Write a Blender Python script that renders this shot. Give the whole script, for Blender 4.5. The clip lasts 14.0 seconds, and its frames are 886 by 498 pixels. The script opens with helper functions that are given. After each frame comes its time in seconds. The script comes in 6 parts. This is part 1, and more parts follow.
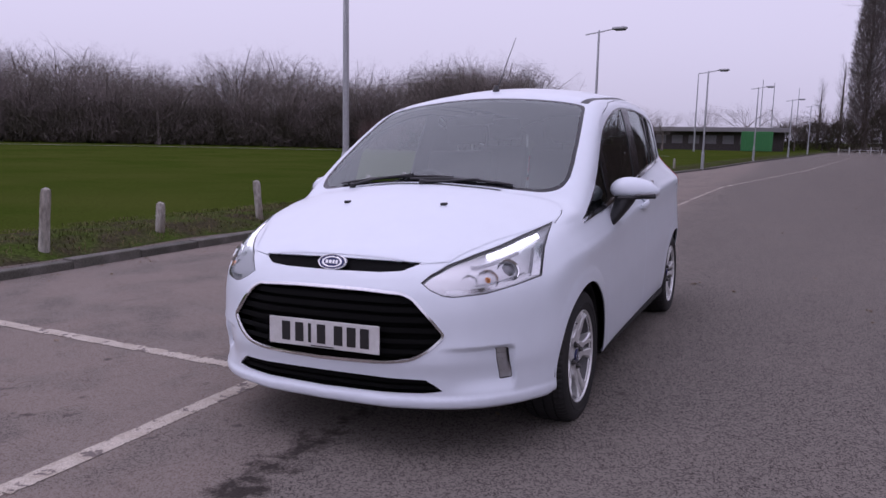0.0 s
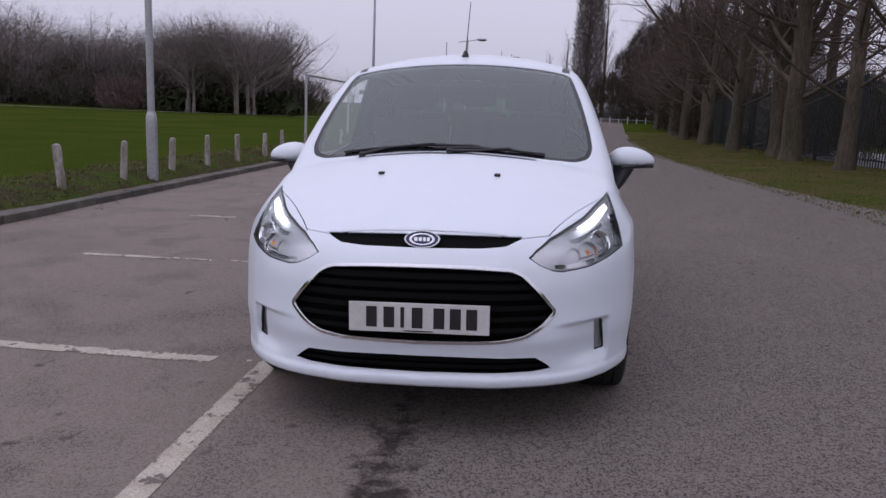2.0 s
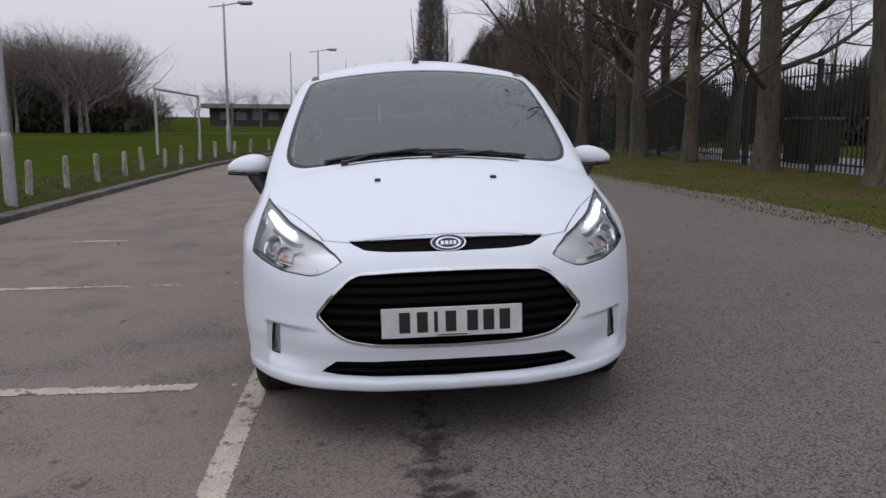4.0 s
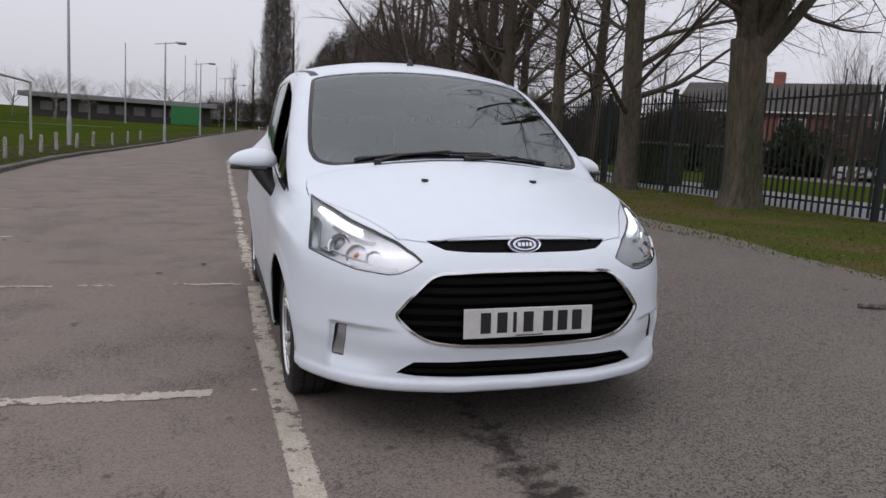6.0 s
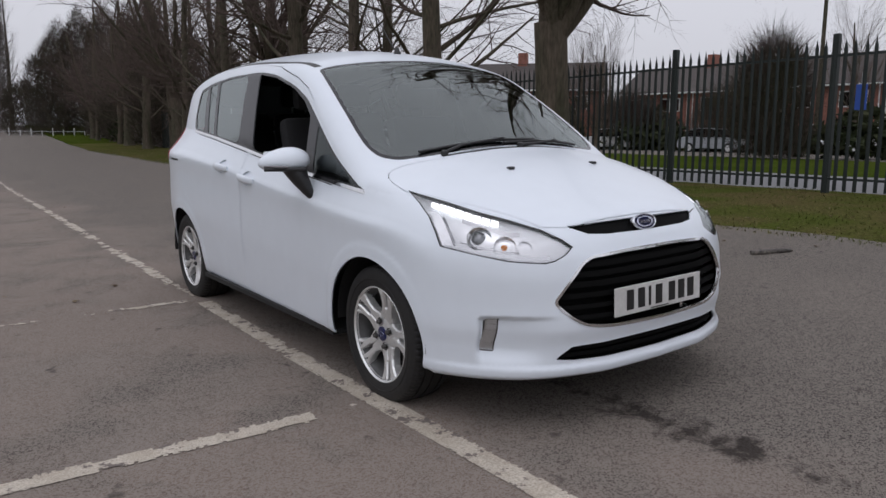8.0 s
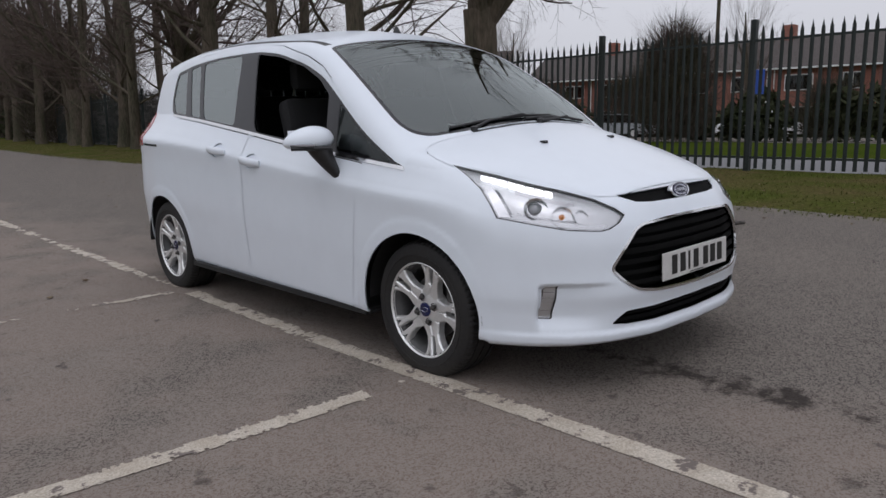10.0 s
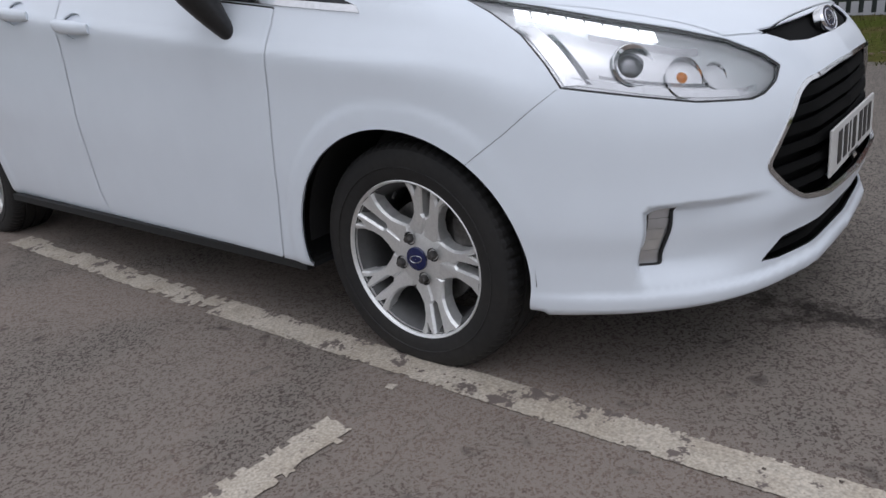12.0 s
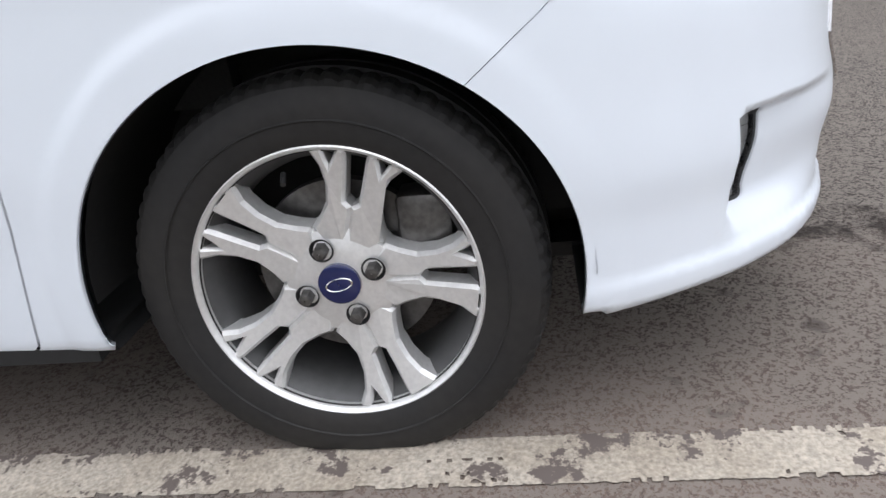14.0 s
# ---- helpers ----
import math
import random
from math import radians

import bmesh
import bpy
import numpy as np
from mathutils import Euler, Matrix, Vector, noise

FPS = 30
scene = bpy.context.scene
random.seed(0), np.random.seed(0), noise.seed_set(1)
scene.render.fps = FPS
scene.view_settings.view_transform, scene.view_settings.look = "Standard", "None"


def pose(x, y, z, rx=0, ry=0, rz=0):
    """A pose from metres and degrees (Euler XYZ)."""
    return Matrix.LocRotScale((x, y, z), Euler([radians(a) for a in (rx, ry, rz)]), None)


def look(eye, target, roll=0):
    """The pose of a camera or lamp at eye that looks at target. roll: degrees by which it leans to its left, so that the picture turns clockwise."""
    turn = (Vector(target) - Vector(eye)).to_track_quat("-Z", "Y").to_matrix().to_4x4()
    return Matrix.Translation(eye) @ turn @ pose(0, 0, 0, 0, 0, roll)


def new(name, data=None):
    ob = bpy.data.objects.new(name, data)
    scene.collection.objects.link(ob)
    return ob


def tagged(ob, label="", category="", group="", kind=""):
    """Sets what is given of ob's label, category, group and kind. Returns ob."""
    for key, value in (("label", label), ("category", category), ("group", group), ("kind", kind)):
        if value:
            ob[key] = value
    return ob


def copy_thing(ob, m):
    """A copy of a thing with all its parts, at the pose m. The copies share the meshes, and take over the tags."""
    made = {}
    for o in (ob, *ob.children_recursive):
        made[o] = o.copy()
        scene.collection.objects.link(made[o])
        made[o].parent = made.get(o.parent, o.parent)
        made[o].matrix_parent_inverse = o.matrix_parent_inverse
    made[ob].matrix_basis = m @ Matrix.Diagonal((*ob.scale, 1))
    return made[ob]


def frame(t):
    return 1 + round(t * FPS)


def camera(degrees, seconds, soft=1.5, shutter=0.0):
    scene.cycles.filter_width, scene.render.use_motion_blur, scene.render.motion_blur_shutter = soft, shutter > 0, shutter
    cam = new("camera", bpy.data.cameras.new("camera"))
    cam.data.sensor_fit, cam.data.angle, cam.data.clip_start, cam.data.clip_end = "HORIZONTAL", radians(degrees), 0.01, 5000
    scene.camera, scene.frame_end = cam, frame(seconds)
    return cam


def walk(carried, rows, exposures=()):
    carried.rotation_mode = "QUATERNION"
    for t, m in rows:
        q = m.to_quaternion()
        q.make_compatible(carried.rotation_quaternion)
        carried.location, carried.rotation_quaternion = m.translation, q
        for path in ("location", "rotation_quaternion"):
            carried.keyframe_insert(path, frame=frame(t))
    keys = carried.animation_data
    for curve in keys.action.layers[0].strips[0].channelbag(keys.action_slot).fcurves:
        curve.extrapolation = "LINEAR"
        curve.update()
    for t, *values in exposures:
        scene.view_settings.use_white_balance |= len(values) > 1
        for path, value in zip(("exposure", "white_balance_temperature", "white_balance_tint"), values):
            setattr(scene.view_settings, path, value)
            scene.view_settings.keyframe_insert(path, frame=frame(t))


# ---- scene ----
cam = camera(61.4, 14.0)
PATH = [
    (0, (1.648, -3.222, 1.186), (0.814, -1.423, 0.928), -0.5),
    (0.5, (1.326, -3.28, 1.2), (0.638, -1.419, 0.948), -0.4),
    (1, (0.978, -3.372, 1.207), (0.44, -1.463, 0.949), -0.7),
    (1.5, (0.664, -3.334, 1.202), (0.274, -1.391, 0.931), -1.2),
    (2, (0.344, -3.429, 1.208), (0.152, -1.47, 0.854), 0.6),
    (2.5, (0.11, -3.442, 1.211), (0.025, -1.479, 0.835), 0.7),
    (3, (-0.041, -3.452, 1.217), (-0.012, -1.485, 0.853), -0.1),
    (5.5, (-0.865, -3.405, 1.151), (-0.397, -1.485, 0.85), 0.7),
    (6, (-1.17, -3.283, 1.161), (-0.549, -1.407, 0.853), 2.0),
    (6.5, (-1.514, -3.181, 1.187), (-0.736, -1.366, 0.869), -0.1),
    (7, (-1.817, -2.969, 1.16), (-0.905, -1.217, 0.845), -0.3),
    (7.5, (-2.113, -2.814, 1.161), (-1.066, -1.143, 0.833), -0.4),
    (8, (-2.396, -2.607, 1.158), (-1.221, -1.024, 0.821), -1.0),
    (10.5, (-2.855, -2.092, 1.106), (-1.47, -0.703, 0.715), -0.6),
    (11, (-2.578, -1.795, 1.1), (-1.185, -0.425, 0.67), 1.3),
    (11.5, (-2.392, -1.462, 0.963), (-0.966, -0.121, 0.553), -0.8),
    (12, (-2.103, -1.11, 0.931), (-0.626, 0.048, 0.24), -4.9),
    (12.5, (-1.935, -0.801, 0.867), (-0.344, 0.159, 0.129), -3.8),
    (13, (-1.844, -0.513, 0.806), (-0.105, 0.055, -0.001), -4.4),
    (13.5, (-1.743, -0.341, 0.726), (0.043, 0.053, -0.083), -8.5),
    (14, (-1.707, -0.268, 0.712), (0.117, -0.018, -0.07), -7.2),
]
EXPOSURES = [(0.0, -0.38, 5750, 38), (1.0, -0.44, 5800, 32), (2.0, -0.46, 5850, 27), (3.0, -0.42, 5950, 20), (5.5, -0.28, 6180, 16), (8.0, -0.41, 6140, 15), (11.0, -0.43, 6080, 14), (12.0, -0.28, 5990, 13), (12.5, -0.08, 5980, 12), (13.0, 0.17, 6010, 12), (13.5, 0.38, 6050, 12), (14.0, 0.55, 6140, 12)]
SLOPE = math.tan(radians(1.8))
CAMBER = Matrix.Rotation(radians(-1.8), 4, "Y")  # the car park falls towards its kerb; the path and the car are given on its plane
walk(cam, [(t, CAMBER @ look(eye, target, roll)) for t, eye, target, roll in PATH], EXPOSURES)

# ---- world and light: a bright overcast day ----
world = bpy.data.worlds.new("overcast_sky")
scene.world = world
world.use_nodes = True
wn, wl = world.node_tree.nodes, world.node_tree.links
wn.clear()
sky = wn.new("ShaderNodeTexSky")
sky.sky_type, sky.sun_disc = "NISHITA", False
sky.sun_elevation, sky.sun_rotation = radians(67), radians(235)
sky.dust_density, sky.air_density = 4.0, 1.0
grey = wn.new("ShaderNodeHueSaturation")
grey.inputs["Saturation"].default_value = 0.12
blue_part = wn.new("ShaderNodeBackground")
blue_part.inputs["Strength"].default_value = 0.05
cloud = wn.new("ShaderNodeBackground")
cloud.inputs["Color"].default_value = (0.81, 0.81, 0.82, 1)
height = wn.new("ShaderNodeSeparateXYZ")
brighter = wn.new("ShaderNodeMapRange")  # an overcast sky is brighter overhead
brighter.inputs["To Min"].default_value, brighter.inputs["To Max"].default_value = 0.78, 1.28
wl.new(wn.new("ShaderNodeTexCoord").outputs["Generated"], height.inputs[0])
wl.new(height.outputs["Z"], brighter.inputs["Value"])
wl.new(brighter.outputs[0], cloud.inputs["Strength"])
both = wn.new("ShaderNodeAddShader")
wout = wn.new("ShaderNodeOutputWorld")
wl.new(sky.outputs[0], grey.inputs["Color"])
wl.new(grey.outputs[0], blue_part.inputs["Color"])
wl.new(blue_part.outputs[0], both.inputs[0])
wl.new(cloud.outputs[0], both.inputs[1])
wl.new(both.outputs[0], wout.inputs[0])

sun_data = bpy.data.lights.new("sun", "SUN")
sun_data.energy, sun_data.angle, sun_data.color = 0.14, radians(70), (1.0, 0.97, 0.93)
sun = new("sun", sun_data)
sun.matrix_world = look((-4, -3, 12), (0, 0, 0))


# ---- materials ----
def material(name, color, rough=0.6, metal=0.0, vary=0.15, scale=3.0, fine=40.0, bump=0.0, coat=0.0, spec=0.5, tint=None, per_object=0.0, stretch=None):
    """A surface with variation at two scales; bump in millimetres or so; tint: a second colour in patches."""
    m = bpy.data.materials.new(name)
    m.use_nodes = True
    n, l = m.node_tree.nodes, m.node_tree.links
    b = n["Principled BSDF"]
    b.inputs["Roughness"].default_value, b.inputs["Metallic"].default_value = rough, metal
    b.inputs["Coat Weight"].default_value, b.inputs["Coat Roughness"].default_value = coat, 0.04
    b.inputs["Specular IOR Level"].default_value = spec
    co = n.new("ShaderNodeTexCoord")
    big, small = n.new("ShaderNodeTexNoise"), n.new("ShaderNodeTexNoise")
    big.inputs["Scale"].default_value, big.inputs["Detail"].default_value = scale, 5
    small.inputs["Scale"].default_value, small.inputs["Detail"].default_value = fine, 4
    where = co.outputs["Object"]
    if stretch:
        longer = n.new("ShaderNodeMapping")
        longer.inputs["Scale"].default_value = stretch
        l.new(where, longer.inputs["Vector"])
        where = longer.outputs[0]
    for t in (big, small):
        l.new(where, t.inputs["Vector"])
    patch = n.new("ShaderNodeMix")
    patch.data_type = "RGBA"
    patch.inputs["A"].default_value, patch.inputs["B"].default_value = (*color, 1), (*(tint or color), 1)
    ramp = n.new("ShaderNodeMapRange")
    ramp.inputs["From Min"].default_value, ramp.inputs["From Max"].default_value = 0.38, 0.62
    l.new(big.outputs["Fac"], ramp.inputs["Value"])
    l.new(ramp.outputs[0], patch.inputs["Factor"])
    amount = n.new("ShaderNodeMapRange")
    amount.inputs["From Min"].default_value, amount.inputs["From Max"].default_value = 0.3, 0.7
    amount.inputs["To Min"].default_value, amount.inputs["To Max"].default_value = 1 - vary, 1 + vary
    l.new(small.outputs["Fac"], amount.inputs["Value"])
    shade = n.new("ShaderNodeMix")
    shade.data_type, shade.blend_type = "RGBA", "MULTIPLY"
    shade.inputs["Factor"].default_value = 1
    l.new(patch.outputs["Result"], shade.inputs["A"])
    value = amount.outputs[0]
    if per_object:
        info, rnd, mul = n.new("ShaderNodeObjectInfo"), n.new("ShaderNodeMapRange"), n.new("ShaderNodeMath")
        rnd.inputs["To Min"].default_value, rnd.inputs["To Max"].default_value = 1 - per_object, 1 + per_object
        mul.operation = "MULTIPLY"
        l.new(info.outputs["Random"], rnd.inputs["Value"])
        l.new(rnd.outputs[0], mul.inputs[0])
        l.new(value, mul.inputs[1])
        value = mul.outputs[0]
    l.new(value, shade.inputs["B"])
    l.new(shade.outputs["Result"], b.inputs["Base Color"])
    if bump:
        bp = n.new("ShaderNodeBump")
        bp.inputs["Strength"].default_value, bp.inputs["Distance"].default_value = 1.0, bump * 0.001
        l.new(small.outputs["Fac"], bp.inputs["Height"])
        l.new(bp.outputs[0], b.inputs["Normal"])
    return m


def glass_material(name, tint, clear=0.93, rough=0.0, ior=1.5):
    """A thin pane: what lies behind shows through a tint, and the surroundings shine by the angle."""
    m = bpy.data.materials.new(name)
    m.use_nodes = True
    n, l = m.node_tree.nodes, m.node_tree.links
    n.clear()
    tr, gl, mix, fr, out = (n.new("ShaderNode" + k) for k in ("BsdfTransparent", "BsdfGlossy", "MixShader", "Fresnel", "OutputMaterial"))
    tr.inputs["Color"].default_value = (*tint, 1)
    gl.inputs["Roughness"].default_value = rough
    gl.inputs["Color"].default_value = (0.93, 1.0, 0.985, 1)
    fr.inputs["IOR"].default_value = ior
    l.new(fr.outputs[0], mix.inputs[0])
    l.new(tr.outputs[0], mix.inputs[1])
    l.new(gl.outputs[0], mix.inputs[2])
    l.new(mix.outputs[0], out.inputs[0])
    return m


def glow_material(name, color, strength):
    m = bpy.data.materials.new(name)
    m.use_nodes = True
    b = m.node_tree.nodes["Principled BSDF"]
    b.inputs["Base Color"].default_value = (0.8, 0.8, 0.8, 1)
    b.inputs["Emission Color"].default_value = (*color, 1)
    b.inputs["Emission Strength"].default_value = strength
    return m


PAINT = material("white_car_paint", (0.735, 0.785, 0.843), 0.32, 0, 0.012, 1.5, 9, coat=0.4)
TRIM = material("black_plastic_trim", (0.018, 0.018, 0.019), 0.45, 0, 0.2, 4, 90, 0.2)
GLOSSY_BLACK = material("gloss_black_panel", (0.012, 0.012, 0.014), 0.12, 0, 0.1, 4, 40)
SEAL = material("rubber_seal", (0.012, 0.012, 0.012), 0.7, 0, 0.2, 6, 80)
GAP = material("panel_gap", (0.02, 0.02, 0.022), 0.9, 0, 0.1, 6, 80)
CABIN = material("cabin_fabric", (0.014, 0.014, 0.015), 0.85, 0, 0.3, 6, 220, 0.4)
DASH = material("dashboard_plastic", (0.03, 0.03, 0.032), 0.6, 0, 0.2, 5, 150, 0.3)
LINING = material("roof_lining", (0.30, 0.29, 0.28), 0.9, 0, 0.1, 5, 150, 0.2)
CHROME = material("chrome", (0.75, 0.75, 0.76), 0.10, 1, 0.05, 5, 60)
SATIN = material("satin_silver_alloy", (0.76, 0.76, 0.75), 0.36, 0.6, 0.06, 6, 120, 0.05)
# rim alloy with the shade behind the spokes put into its darker colour
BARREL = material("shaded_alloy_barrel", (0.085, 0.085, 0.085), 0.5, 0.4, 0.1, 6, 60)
STEEL = material("brake_steel", (0.12, 0.115, 0.11), 0.45, 0.8, 0.25, 12, 90, 0.1)
RUBBER = material("tyre_rubber", (0.011, 0.0105, 0.0105), 0.72, 0, 0.25, 5, 60, 0.4, tint=(0.016, 0.0145, 0.013))
MESHBLACK = material("grille_black", (0.0035, 0.0035, 0.0035), 0.75, 0, 0.2, 8, 90, spec=0.10)
REFLECTOR = material("lamp_reflector", (0.76, 0.76, 0.77), 0.22, 0.62, 0.05, 8, 60)
AMBER = material("amber_bulb", (0.75, 0.28, 0.08), 0.25, 0, 0.05, 8, 60)
RED = material("red_lens", (0.35, 0.012, 0.012), 0.15, 0, 0.1, 8, 60, coat=0.5)
PLATE = material("white_number_plate", (0.62, 0.62, 0.60), 0.35, 0, 0.05, 12, 80, tint=(0.56, 0.55, 0.53))
INK = material("black_ink", (0.015, 0.015, 0.015), 0.4, 0, 0.1, 8, 60)
BADGE = material("blue_badge", (0.012, 0.018, 0.09), 0.2, 0.2, 0.08, 8, 60, coat=0.6)
SCREEN = glass_material("windscreen_glass", (0.66, 0.72, 0.70), ior=2.15)
TINTED = glass_material("tinted_glass", (0.50, 0.60, 0.55), ior=3.5)
BEZEL = material("silvered_bezel", (0.40, 0.40, 0.41), 0.24, 0.8, 0.08, 14, 90)
SHADED = glass_material("shaded_glass", (0.30, 0.32, 0.32), ior=1.5)
PROJECTOR = material("projector_glass", (0.22, 0.22, 0.23), 0.08, 0.7, 0.05, 8, 60)
SMOKED = material("smoked_indicator_lens", (0.20, 0.20, 0.21), 0.25, 0.3, 0.05, 8, 60)
LENS = glass_material("clear_lens", (0.95, 0.95, 0.96), ior=1.4)
DAYLAMP = glow_material("daytime_lamp", (1.0, 0.98, 0.96), 2.0)


# ---- mesh helpers ----
def mesh_object(name, verts, faces, mats, parent=None, label="", smooth=True, normals=None, slots=None):
    me = bpy.data.meshes.new(name)
    me.from_pydata([tuple(v) for v in verts], [], [tuple(f) for f in faces])
    for m in mats if isinstance(mats, (list, tuple)) else [mats]:
        me.materials.append(m)
    if slots is not None:
        me.polygons.foreach_set("material_index", slots)
    me.polygons.foreach_set("use_smooth", [bool(smooth)] * len(me.polygons))
    if normals is not None:
        me.normals_split_custom_set_from_vertices([tuple(v) for v in normals])
    me.update()
    ob = new(name, me)
    ob.parent = parent
    if label:
        tagged(ob, label)
    return ob


def part(name, bm, mat, parent=None, label="", smooth=False):
    """Links a bmesh as one mesh object under a thing or a part."""
    me = bpy.data.meshes.new(name)
    bm.to_mesh(me)
    bm.free()
    for m in mat if isinstance(mat, (list, tuple)) else [mat]:
        me.materials.append(m)
    if smooth:
        me.polygons.foreach_set("use_smooth", [True] * len(me.polygons))
        me.set_sharp_from_angle(angle=radians(38))
    ob = new(name, me)
    ob.parent = parent
    if label:
        tagged(ob, label)
    return ob


def thing(name, place, label, category, group="", kind=""):
    return tagged(put_at(new(name), place), label, category, group, kind)


def put_at(ob, place):
    ob.matrix_basis = place if isinstance(place, Matrix) else Matrix.Translation(place)
    return ob


def add_box(bm, x0, x1, y0, y1, z0, z1, bevel=0.0, turn=None):
    """A box with rounded edges, added to a bmesh."""
    made = bmesh.ops.create_cube(bm, size=1)["verts"]
    bmesh.ops.scale(bm, vec=(x1 - x0, y1 - y0, z1 - z0), verts=made)
    if bevel:
        edges = list({e for v in made for e in v.link_edges})
        made = bmesh.ops.bevel(bm, geom=edges, offset=bevel, segments=2, affect="EDGES", profile=0.5)["verts"]
        made = list(set(made))
    if turn is not None:
        bmesh.ops.transform(bm, matrix=turn, verts=made)
    bmesh.ops.translate(bm, vec=((x0 + x1) / 2, (y0 + y1) / 2, (z0 + z1) / 2), verts=made)
    return made


def box(*a, **k):
    bm = bmesh.new()
    add_box(bm, *a, **k)
    return bm


def add_lathe(bm, profile, steps=48, axis="x", at=(0, 0, 0)):
    """Turns a profile of (along, radius) round an axis."""
    rings = []
    for a, r in profile:
        ring = []
        for i in range(steps):
            c, s = math.cos(2 * math.pi * i / steps) * r, math.sin(2 * math.pi * i / steps) * r
            p = {"x": (a, c, s), "y": (c, a, s), "z": (c, s, a)}[axis]
            ring.append(bm.verts.new((p[0] + at[0], p[1] + at[1], p[2] + at[2])))
        rings.append(ring)
    for r0, r1 in zip(rings, rings[1:]):
        for i in range(steps):
            j = (i + 1) % steps
            bm.faces.new((r0[i], r0[j], r1[j], r1[i]))
    return rings


def lathe(profile, steps=48, axis="x", at=(0, 0, 0), caps=False):
    bm = bmesh.new()
    rings = add_lathe(bm, profile, steps, axis, at)
    if caps:
        bm.faces.new(rings[0])
        bm.faces.new(rings[-1])
    bmesh.ops.recalc_face_normals(bm, faces=bm.faces)
    return bm


def add_tube(bm, points, radii, sides=8, close=True):
    """A tapered tube along points."""
    pts = [Vector(p) for p in points]
    rings, side = [], None
    for i, p in enumerate(pts):
        d = (pts[min(i + 1, len(pts) - 1)] - pts[max(i - 1, 0)]).normalized()
        if side is None:
            side = d.orthogonal().normalized()
        side = (side - d * side.dot(d)).normalized()
        up = d.cross(side)
        r = radii[i] if isinstance(radii, (list, tuple)) else radii
        rings.append([bm.verts.new(p + (side * math.cos(2 * math.pi * k / sides) + up * math.sin(2 * math.pi * k / sides)) * r) for k in range(sides)])
    for a, b in zip(rings, rings[1:]):
        for k in range(sides):
            bm.faces.new((a[k], a[(k + 1) % sides], b[(k + 1) % sides], b[k]))
    if close and sides > 2:
        bm.faces.new(rings[0][::-1])
        bm.faces.new(rings[-1])


def tube(points, radii, sides=8):
    bm = bmesh.new()
    add_tube(bm, points, radii, sides)
    return bm


def add_prism(bm, outline, depth, place):
    """An outline in the plane, thickened by depth and laid into place by a matrix."""
    a = [bm.verts.new(place @ Vector((x, y, 0))) for x, y in outline]
    b = [bm.verts.new(place @ Vector((x, y, depth))) for x, y in outline]
    bm.faces.new(a[::-1])
    bm.faces.new(b)
    for i in range(len(a)):
        j = (i + 1) % len(a)
        bm.faces.new((a[i], a[j], b[j], b[i]))


def prism(outline, depth, place):
    bm = bmesh.new()
    add_prism(bm, outline, depth, place)
    bmesh.ops.recalc_face_normals(bm, faces=bm.faces)
    return bm


# ---- the car park, its banks and the land round it ----
def bend(y):
    """How far the road has swung to the right at y."""
    return 0.0 if y < 18 else 0.13 * (y - 18) ** 2 / (y - 18 + 10)


def rise(x, y):
    """Height of the land: the road falls to its kerb, the banks beside it are a little higher, the far land rises slightly."""
    u = x - bend(y)
    far = max(0.0, y - 45) * 0.010
    fade = min(1.0, max(0.0, (58 - y) / 28))
    if u < -5.32:
        bank = 0.10 - 0.165 * fade + 0.15 * min(1.0, (-5.32 - u) / 0.5) - 0.08 * min(1.0, max(0.0, (-6.2 - u) / 3))
        lumps = 0.05 * noise.noise((x * 1.4, y * 1.4, 0.0)) * max(0.0, 1 - abs(u + 5.9) / 0.9)
        return bank + lumps + max(far, max(0.0, -u - 25) * 0.011)
    if u > 4.6:
        k = min(1.0, (u - 4.6) / 0.8)
        return far + SLOPE * fade * 4.6 + 0.09 * min(1.0, (u - 4.6) / 4.0) + k * (0.02 + 0.03 * noise.noise((x * 0.8, y * 0.8, 3.0))) * (1 if u < 9.6 else 0.6)
    return far + SLOPE * fade * u


# ---- the car's outer skin: one smooth solid from a few curves, then cut into panels ----
def curve(*knots):
    """A smooth curve without overshoot through (place, value) knots, flat beyond its ends."""
    xs, ys = np.array([k[0] for k in knots], float), np.array([k[1] for k in knots], float)
    h, d = np.diff(xs), np.diff(ys) / np.diff(xs)
    m = np.r_[d[0], np.where(d[:-1] * d[1:] > 0, 2 * d[:-1] * d[1:] / (d[:-1] + d[1:] + 1e-12), 0), d[-1]]

    def at(v):
        v = np.clip(v, xs[0], xs[-1])
        i = np.clip(np.searchsorted(xs, v) - 1, 0, len(xs) - 2)
        t = (v - xs[i]) / h[i]
        return (1 + 2 * t) * (1 - t) ** 2 * ys[i] + t * (1 - t) ** 2 * h[i] * m[i] + t * t * (3 - 2 * t) * ys[i + 1] + t * t * (t - 1) * h[i] * m[i + 1]

    return at


def ease(v):
    v = np.clip(v, 0, 1)
    return v * v * (3 - 2 * v)


def less(a, b, k):
    """The smaller of two, with the edge between them rounded."""
    return np.minimum(a, b) - np.maximum(k - np.abs(a - b), 0) ** 2 / (4 * k)


